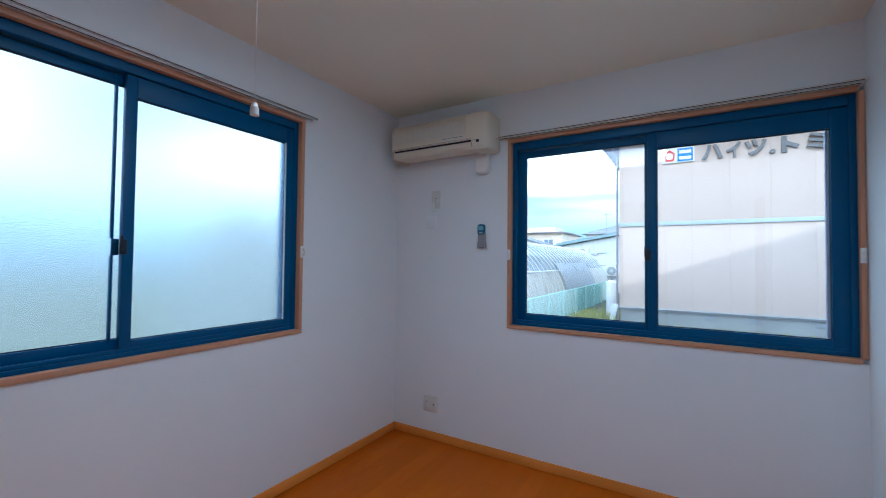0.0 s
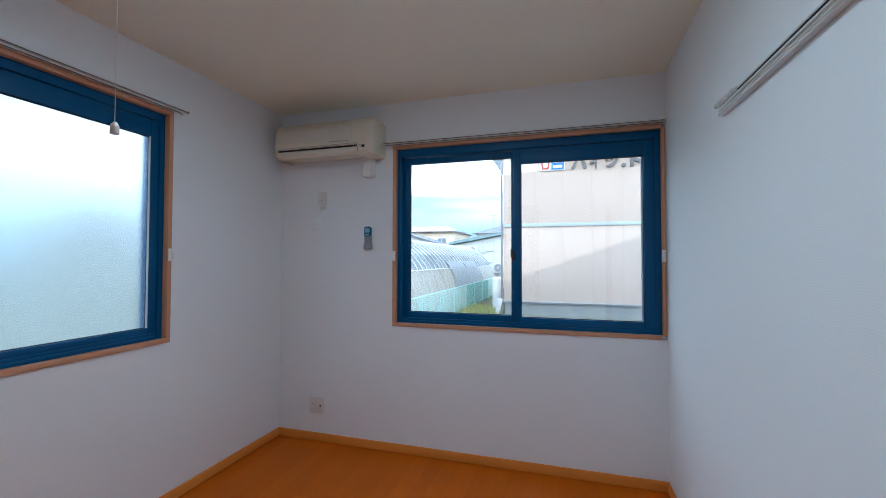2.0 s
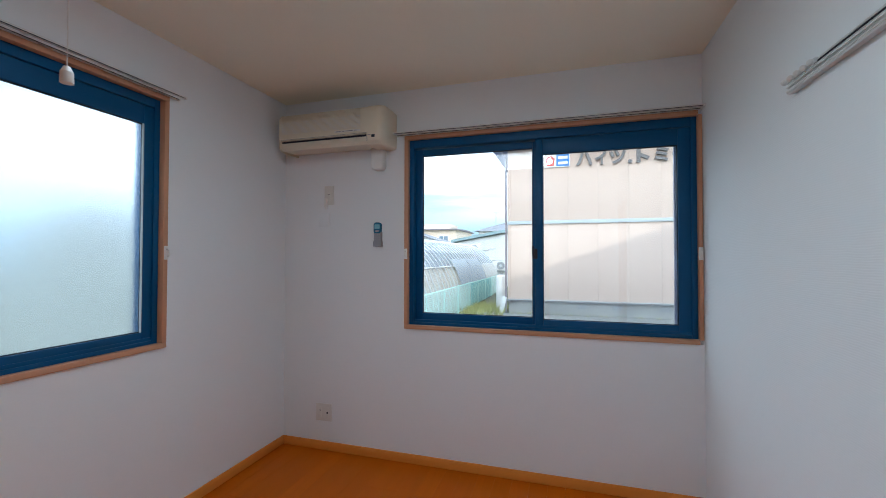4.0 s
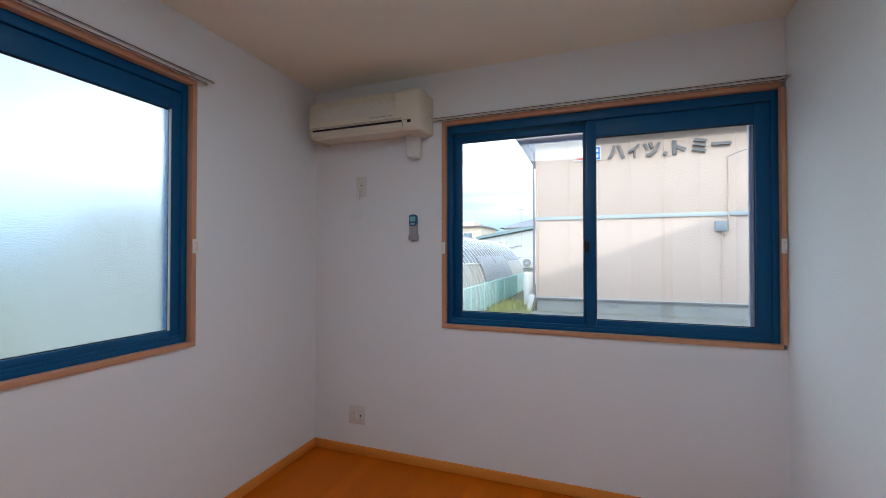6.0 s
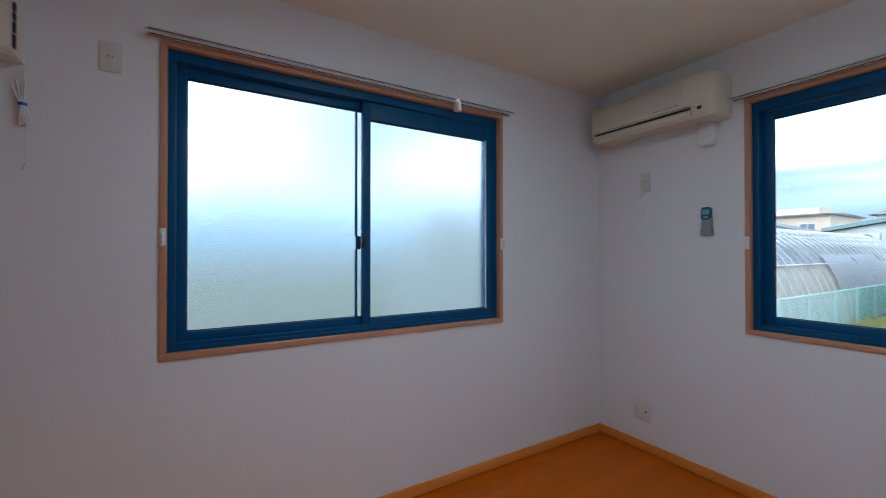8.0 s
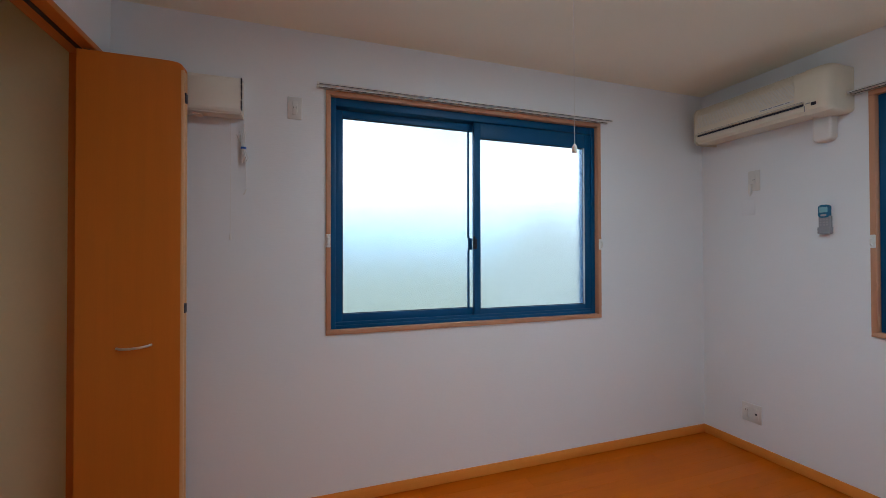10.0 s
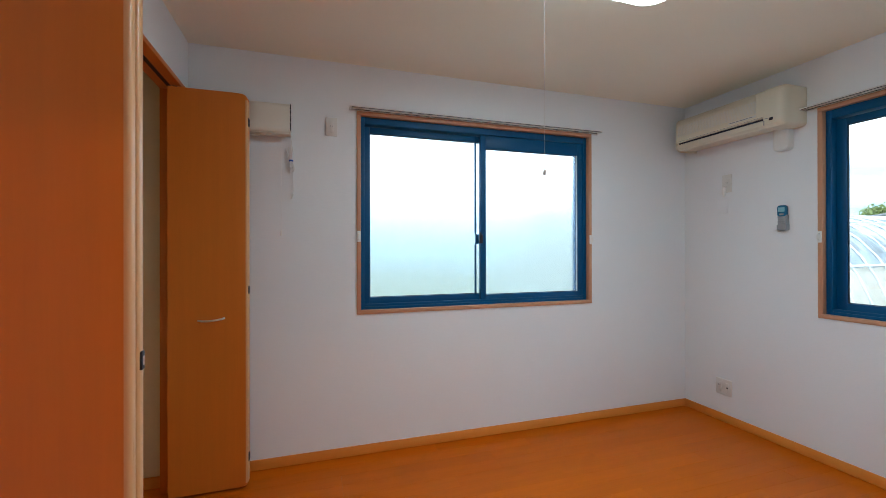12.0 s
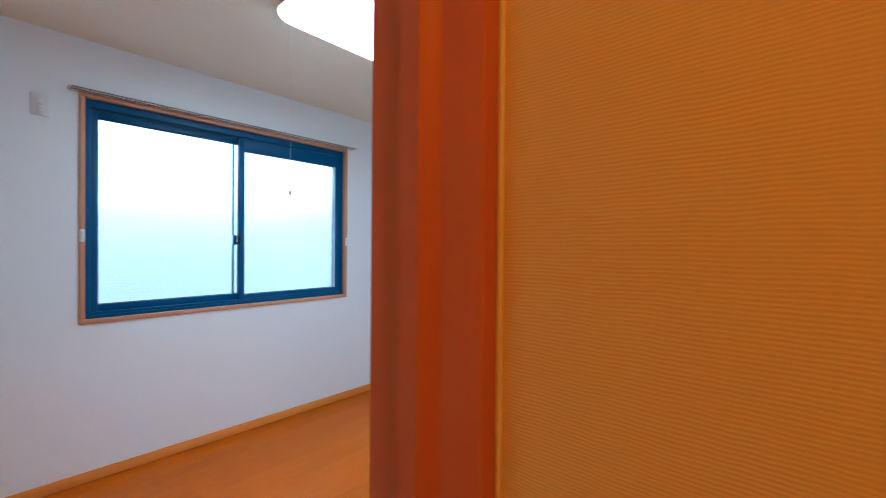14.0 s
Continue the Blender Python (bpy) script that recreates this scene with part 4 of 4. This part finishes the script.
part("letter_arm", prism([(4.432, 4.93), (4.432, 4.80), (4.66, 4.69), (4.72, 4.79)], "y", FY - 0.07, FY - 0.005), M_LETTER, sign)
plate = part("plate", box(1.18, 2.10, FY - 0.05, FY - 0.005, 4.61, 5.11, 0.004), M_SIGNW, sign, "white plate with a red and a blue field")
part("emblem", prism([(1.40, 5.06), (1.56, 4.92), (1.52, 4.66), (1.28, 4.66), (1.24, 4.92)], "y", FY - 0.056, FY - 0.049), M_SIGNR, plate, "red house-shaped emblem")
part("emblem_core", prism([(1.40 + 0.10 * math.cos(a * 0.5236), 4.83 + 0.11 * math.sin(a * 0.5236)) for a in range(12)], "y", FY - 0.060, FY - 0.055), M_SIGNW, plate)
part("blue_field", box(1.62, 2.06, FY - 0.056, FY - 0.049, 4.64, 5.07, 0.002), M_SIGNB, plate)
for za in (4.70, 4.90):
    part("bar", box(1.67, 2.01, FY - 0.060, FY - 0.055, za, za + 0.10, 0.0), M_SIGNW, plate)
# meter box and conduit
mb = thing("meter_box", (5.65, FY - 0.1, 2.04), "grey meter box with conduits on the facade", "meter box")
part("case", box(5.49, 5.81, FY - 0.14, FY - 0.001, 2.04, 2.36, 0.01), M_METER, mb)
part("conduit", tube([(5.88, FY - 0.04, 4.42), (5.88, FY - 0.04, 2.05), (5.78, FY - 0.04, 1.96), (5.72, FY - 0.04, 2.03)], 0.024, 8), M_SIDING, mb)
part("conduit", rod(bmesh.new(), (5.70, FY - 0.03, -0.30), (5.70, FY - 0.03, 2.04), 0.02, 8), M_SIDING, mb)
part("service_wire", tube([(5.88, FY - 0.04, 4.42), (6.1, FY - 0.25, 4.50), (7.6, FY - 2.0, 4.75)], 0.012, 6), M_GREY, mb)

# hot-water tank and a leaning board beside the house
tank = thing("water_tank", (-0.57, 14.05, G), "white cylindrical tank beside the house", "tank")
part("body", rod(bmesh.new(), (-0.57, 14.05, G + 0.08), (-0.57, 14.05, 0.50), 0.205, 28), M_TANK, tank)
bm = bmesh.new()
bmesh.ops.create_uvsphere(bm, u_segments=24, v_segments=10, radius=0.204, matrix=Matrix.Translation((-0.57, 14.05, 0.50)) @ Matrix.Diagonal((1, 1, 0.5, 1)))
part("dome", bm, M_TANK, tank)
part("stand", rod(bmesh.new(), (-0.57, 14.05, G), (-0.57, 14.05, G + 0.08), 0.17, 20), M_GREY, tank)
part("valve", rod(bmesh.new(), (-0.57, 14.05, 0.59), (-0.57, 14.05, 0.68), 0.05, 12), M_GREY, tank)
bm = box(-0.5, -0.34, 12.86, 12.90, -0.80, -0.16, 0.004)
bmesh.ops.rotate(bm, verts=bm.verts, cent=(-0.42, 12.88, -0.8), matrix=Matrix.Rotation(radians(14), 3, "Y"))
lone("board", bm, M_TANK, "white board leaning by the corner of the house", "board")

# green mesh fence
fence = thing("mesh_fence", (-1.9, 13, G), "pale green wire mesh fence on thin posts", "fence")
FT = 0.235
for i in range(10):
    y = 5.0 + i * 1.8
    part("post", rod(bmesh.new(), (-1.9, y, G), (-1.9, y, FT + 0.04), 0.022, 8), M_NET, fence)
    if i < 9:
        bm = bmesh.new()
        for k in range(17):
            z = G + 0.06 + k * (FT - G - 0.08) / 16
            solid(bm, -1.893, -1.887, y + 0.022, y + 1.778, z - 0.0045, z + 0.0045)
        for k in range(1, 24):
            yy = y + k * 0.075
            solid(bm, -1.887, -1.882, yy - 0.0035, yy + 0.0035, G + 0.06, FT)
        part("mesh_panel", bm, M_NET, fence)
        part("top_rail", rod(bmesh.new(), (-1.9, y, FT), (-1.9, y + 1.8, FT), 0.016, 8), M_NET, fence)
sheet = lone("wind_screen", box(-1.965, -1.955, 14.6, 19.4, G, FT - 0.03), surface("teal_sheet", (0.05, 0.30, 0.36), rough=0.6, vary=0.25, scale=1.5), "teal sheet fixed behind the mesh fence", "screen")

# tunnel greenhouse
gh = thing("greenhouse", (-4.5, 14, G), "tunnel greenhouse of ribbed clear film over steel hoops", "greenhouse")
GX, GR, GT, GY0, GY1, STEP = -4.5, 2.38, 2.12, 1.5, 23.5, 0.5


def arch(s, r):
    """A point of the arch's outline, s from 0 to 1 over the top."""
    a = math.pi * s
    c, q = math.cos(a), math.sin(a)
    return GX + (GR + r) * math.copysign(abs(c) ** 0.97, c), G + (GT - G + r) * max(0.0, q) ** 0.96


SKT = 0.195
for name, lo, hi, mat in (("film", SKT, 1 - SKT, M_FILM), ("skirt", 0.0, SKT, M_SKIRTFILM), ("skirt", 1 - SKT, 1.0, M_SKIRTFILM)):
    bm = bmesh.new()
    grid = []
    for i in range(int((GY1 - GY0) / STEP) * 4 + 1):
        y = GY0 + i * STEP / 4
        sag = -0.05 * abs(math.sin(math.pi * (y - GY0) / STEP))
        grid.append([bm.verts.new((arch(lo + (hi - lo) * k / 16, sag + 0.008 * noise.noise((y * 2.1, k * 0.5, 3)))[0], y, arch(lo + (hi - lo) * k / 16, sag)[1])) for k in range(17)])
    for ra, rb in zip(grid, grid[1:]):
        for k in range(16):
            bm.faces.new((ra[k], ra[k + 1], rb[k + 1], rb[k]))
    part(name, bm, mat, gh)
for i in range(int((GY1 - GY0) / STEP) + 1):
    y = GY0 + i * STEP
    part("hoop", tube([(arch(k / 18, 0.012)[0], y, arch(k / 18, 0.012)[1]) for k in range(19)], 0.020, 6), M_HOOP, gh)
for s in (SKT, 0.36, 0.64, 1 - SKT):
    px, pz = arch(s, 0.02)
    part("purlin", rod(bmesh.new(), (px, GY0, pz), (px, GY1, pz), 0.014, 6), M_HOOP, gh)

def draped(y0, y1, s0, s1, r):
    """A strip of film laid over the arch between two of its heights."""
    bm = bmesh.new()
    m = max(2, int((y1 - y0) / 0.25))
    grid = [[bm.verts.new((arch(s0 + (s1 - s0) * k / 6, r + 0.012 * noise.noise((y0 + (y1 - y0) * i / m, k * 0.7, 5)))[0], y0 + (y1 - y0) * i / m, arch(s0 + (s1 - s0) * k / 6, r)[1])) for k in range(7)] for i in range(m + 1)]
    for ra, rb in zip(grid, grid[1:]):
        for k in range(6):
            bm.faces.new((ra[k], ra[k + 1], rb[k + 1], rb[k]))
    return bm


# dark strips laid above the skirt, drawn for the dark openings between hoops
rnd = random.Random(12)
for i in range(8, 42):
    y = GY0 + i * STEP
    part("dark_bay_strip", draped(y + 0.06, y + 0.06 + 0.26 * rnd.uniform(0.5, 1.2), SKT + 0.035 + rnd.uniform(0, 0.02), SKT + 0.085 + rnd.uniform(0, 0.04), 0.006), M_BAY_DARK, gh)
part("cover_sheet", draped(13.9, 19.5, 0.09, 0.235, 0.035), M_COVER, gh, "blue-grey film hanging over the skirt")
part("film_rail", rod(bmesh.new(), (arch(SKT, 0.035)[0], GY0, arch(SKT, 0.035)[1]), (arch(SKT, 0.035)[0], 13.9, arch(SKT, 0.035)[1]), 0.022, 6), M_SIGNW, gh, "white film rail")
for y in (GY0, GY1):
    bm = bmesh.new()
    bm.faces.new([bm.verts.new((arch(k / 24, -0.02)[0], y, arch(k / 24, -0.02)[1])) for k in range(25)])
    part("end_wall", bm, M_ENDFILM, gh)


# houses behind
def far_window(x0, x1, y, z0, z1, parent):
    w = part("window", box(x0, x1, y - 0.06, y - 0.001, z0, z1, 0.01), M_SIGNW, parent)
    mid = (x0 + x1) / 2
    part("pane", box(x0 + 0.06, mid - 0.03, y - 0.075, y - 0.061, z0 + 0.06, z1 - 0.06), M_PANE, w)
    part("pane", box(mid + 0.03, x1 - 0.06, y - 0.075, y - 0.061, z0 + 0.06, z1 - 0.06), M_PANE, w)


h1 = thing("house", (-3, 35, G), "pale grey low house with a sloping teal-edged roof", "house", "houses behind")
part("wall", prism([(-7.1, G), (3.0, G), (3.0, 4.35), (-7.1, 2.62)], "y", 32.0, 38.0), M_HOUSEW, h1)
part("roof", prism([(-7.6, 2.58), (3.3, 4.45), (3.3, 4.72), (-7.6, 2.80)], "y", 31.6, 38.4), M_TEAL, h1, "teal-grey sloping roof")
for i in range(10):
    sx = -6.6 + i * 0.95
    part("seam_batten", box(sx, sx + 0.03, 31.975, 31.999, G, 2.55 + 0.171 * (sx + 7.1), 0.0), M_BAND, h1)
acu = thing("outdoor_unit", (-5.45, 31.8, 1.7), "white outdoor air conditioning unit hung on a house wall", "outdoor unit")
part("case", box(-5.95, -5.0, 31.65, 31.99, 1.72, 2.42, 0.02), M_HOUSEW, acu)
part("fan_grille", rod(bmesh.new(), (-5.52, 31.60, 2.07), (-5.52, 31.65, 2.07), 0.29, 20), M_GREY, acu, "grey round fan grille")
part("fan_hub", rod(bmesh.new(), (-5.52, 31.58, 2.07), (-5.52, 31.60, 2.07), 0.10, 14), M_BAND, acu)
part("bracket", box(-5.9, -5.05, 31.70, 31.999, 1.62, 1.70, 0.0), M_GREY, acu)
part("pipe", tube([(-5.0, 31.9, 1.85), (-4.4, 31.95, 1.85), (-4.3, 31.95, 2.0), (-3.7, 31.95, 2.0)], 0.03, 6), M_GREY, acu)
h2 = thing("house", (-11, 46, G), "cream two-storey house with a flat grey roof", "house", "houses behind")
part("wall", box(-17.0, -9.9, 42.0, 50.0, G, 4.42), M_HOUSEC, h2)
part("roof", prism([(41.5, 4.40), (41.5, 4.50), (46.0, 4.62), (50.5, 4.50), (50.5, 4.40)], "x", -17.4, -9.7), M_FASCIA, h2, "low dark grey roof")
part("parapet", box(-17.0, -11.8, 46.2, 50.0, 4.43, 5.42), M_HOUSEC, h2)
for wx, ww in ((-16.4, 1.5), (-14.4, 1.8), (-11.9, 1.1)):
    far_window(wx, wx + ww, 42.0, 2.7, 3.75, h2)
h3 = thing("house", (-5, 54, G), "pale house with a purple-grey hipped roof", "house", "houses behind")
part("wall", box(-9.0, 0.5, 50.5, 58.0, G, 4.75), M_HOUSEW, h3)
bm = bmesh.new()
for p in ((-9.6, 50.0, 4.72), (1.1, 50.0, 4.72), (1.1, 58.6, 4.72), (-9.6, 58.6, 4.72), (-6.0, 54.2, 6.1), (-2.4, 54.2, 6.1)):
    bm.verts.new(p)
v = list(bm.verts)
for f in ((0, 1, 5, 4), (1, 2, 5), (2, 3, 4, 5), (3, 0, 4), (3, 2, 1, 0)):
    bm.faces.new([v[i] for i in f])
bmesh.ops.recalc_face_normals(bm, faces=bm.faces)
part("roof", bm, M_ROOF, h3, "purple-grey roof")
mast = thing("aerial", (-6.5, 49, G), "thin television aerial on a mast", "aerial")
part("mast", rod(bmesh.new(), (-6.6, 49.6, G), (-6.6, 49.6, 7.2), 0.035, 6), M_GREY, mast)
part("arm", rod(bmesh.new(), (-7.1, 49.6, 7.0), (-6.1, 49.6, 7.0), 0.025, 6), M_GREY, mast)
h4 = thing("house", (-13.4, 38, G), "dark-roofed house beyond the greenhouse", "house", "houses behind")
part("wall", prism([(-17.0, G), (-9.6, G), (-9.6, 2.70), (-13.6, 3.90), (-17.0, 3.42)], "y", 36.0, 40.0), M_HOUSEW, h4)
part("roof", prism([(-17.6, 3.36), (-13.6, 3.92), (-9.0, 2.54), (-9.0, 2.66), (-13.6, 4.06), (-17.6, 3.48)], "y", 35.6, 40.4), M_ROOF, h4)
WALLX = thing("block_wall", (-3.2, 27, G), "low pale block wall behind the greenhouse", "wall")
part("wall", box(-6.0, 0.6, 27.0, 27.2, G, 1.0, 0.01), M_HOUSEW, WALLX)
tagged(copy_thing(acu, pose(-2.44, 26.808, 0.33)), "white outdoor air conditioning unit hung on a block wall")
part("coping", box(-6.05, 0.65, 26.97, 27.23, 1.0, 1.08, 0.01), M_CONC, WALLX)


def leafy(name, at, trunk_h, rad, count, seed, label, category, material):
    """A trunk with limbs and a crown of many small leaf clumps."""
    rnd = random.Random(seed)
    t = thing(name, at, label, category)
    base = Vector(at)
    bm = rod(bmesh.new(), base, base + Vector((0.1, 0, trunk_h)), 0.16, 8, 0.09)
    tips = []
    for i in range(7):
        a = i * 0.9 + rnd.random()
        tip = base + Vector((math.cos(a) * rad * 0.6, math.sin(a) * rad * 0.6, trunk_h + rad * (0.2 + 0.8 * rnd.random())))
        rod(bm, base + Vector((0.1, 0, trunk_h * (0.7 + 0.04 * i))), tip, 0.06, 6, 0.02)
        tips.append(tip)
    part("trunk", bm, M_BARK, t)
    bm = bmesh.new()
    for i in range(count):
        c = rnd.choice(tips) + Vector((rnd.gauss(0, rad * 0.32), rnd.gauss(0, rad * 0.32), rnd.gauss(0, rad * 0.26)))
        s = rad * (0.05 + 0.07 * rnd.random())
        q = Euler((rnd.random() * 6, rnd.random() * 6, rnd.random() * 6)).to_matrix()
        vs = [bm.verts.new(c + q @ Vector(p) * s) for p in ((-1, -0.6, 0), (1, -0.5, 0.2), (0.8, 0.6, -0.2), (-0.9, 0.5, 0.15))]
        bm.faces.new(vs)
    part("crown", bm, material, t)


leafy("tree", (-24.8, 55.0, G), 4.9, 1.35, 2600, 3, "small yellow-green tree beyond the greenhouse", "tree", M_LEAFG)
leafy("shrub", (-29.0, 58.0, G), 3.4, 1.6, 700, 5, "low green shrub beyond the greenhouse", "shrub", M_LEAFG)
leafy("shrub", (-22.6, 58.0, G), 3.2, 1.6, 700, 6, "low green shrub beyond the greenhouse", "shrub", M_LEAFG)

pole = thing("utility_pole", (-24.5, 60.0, G), "grey concrete utility pole with two crossarms", "utility pole")
part("shaft", rod(bmesh.new(), (-24.5, 60.0, G), (-24.5, 60.0, 8.5), 0.14, 10, 0.10), M_CONC, pole)
for za, half in ((8.25, 0.95), (7.75, 0.8)):
    arm = part("crossarm", box(-24.5 - half, -24.5 + half, 59.86, 59.94, za, za + 0.08), M_GREY, pole)
    for k in (-0.9, -0.3, 0.3, 0.9):
        part("insulator", rod(bmesh.new(), (-24.5 + k * half, 59.9, za + 0.08), (-24.5 + k * half, 59.9, za + 0.24), 0.05, 8), M_SIGNW, arm)

# tufts of grass by the fence, and the field's hedge line
rnd = random.Random(9)
bm = bmesh.new()
for i in range(1130):
    u = rnd.random()
    gx, gy = -1.75 + 1.5 * rnd.random() ** 1.3, 11.6 + 3.4 * u
    if i > 1000:
        gx, gy = -0.2 + 5.5 * rnd.random(), 12.75 + 0.2 * rnd.random()
    hgt = (0.10 + 0.28 * rnd.random()) * (0.45 if i > 1000 else 1)
    lean = Vector((rnd.gauss(0, 0.09), rnd.gauss(0, 0.09), hgt))
    a = rnd.random() * 3.14
    w = Vector((math.cos(a), math.sin(a), 0)) * 0.014
    b0 = Vector((gx, gy, G - 0.01))
    bm.faces.new([bm.verts.new(b0 - w), bm.verts.new(b0 + w), bm.verts.new(b0 + lean)])
lone("grass", bm, M_GRASS, "dry yellow-green tufts of grass by the fence", "grass", kind="stuff")

bm = bmesh.new()
top, low = [], []
for i in range(121):
    a = radians(-70 + i * 140 / 120 + 90 + 30)
    d = 900.0
    hh = 36 + 32 / (1 + math.exp(-(math.degrees(a) - 111) * 0.45)) + 6 * noise.noise((i * 0.23, 0, 7)) + 3 * noise.noise((i * 0.9, 2, 1))
    low.append(bm.verts.new((d * math.cos(a), d * math.sin(a), G - 2)))
    top.append(bm.verts.new((1.02 * d * math.cos(a), 1.02 * d * math.sin(a), hh)))
for i in range(120):
    bm.faces.new((low[i], low[i + 1], top[i + 1], top[i]))
lone("hills", bm, M_HILL, "hazy blue hills on the horizon", "hills", kind="structure", at=(0, 0, G))

# ---- floorboards, laid along the room ----
rnd = random.Random(4)
BWID, BLEN = 0.1005, 0.9
cols = int(round(W / BWID))
wcol = W / cols
meshes = {}


def board_mesh(length):
    key = round(length, 3)
    if key not in meshes:
        g = 0.0002
        bm = box(g, wcol - g, g, length - g, -0.0095, 0.0, 0.0004, 1)
        meshes[key] = mesh_of("floorboard", bm, M_BOARD)
    return meshes[key]


for c in range(cols):
    y = BACK - 0.70 + 0.0
    first = (0.3, 0.6, 0.9)[(c * 2 + c // 3) % 3]
    while y < -1e-4:
        ln = min(first, -y)
        ob = new("floorboard", board_mesh(ln))
        ob.parent = floor
        ob.location = (c * wcol, y, 0.0)
        y, first = y + ln, BLEN
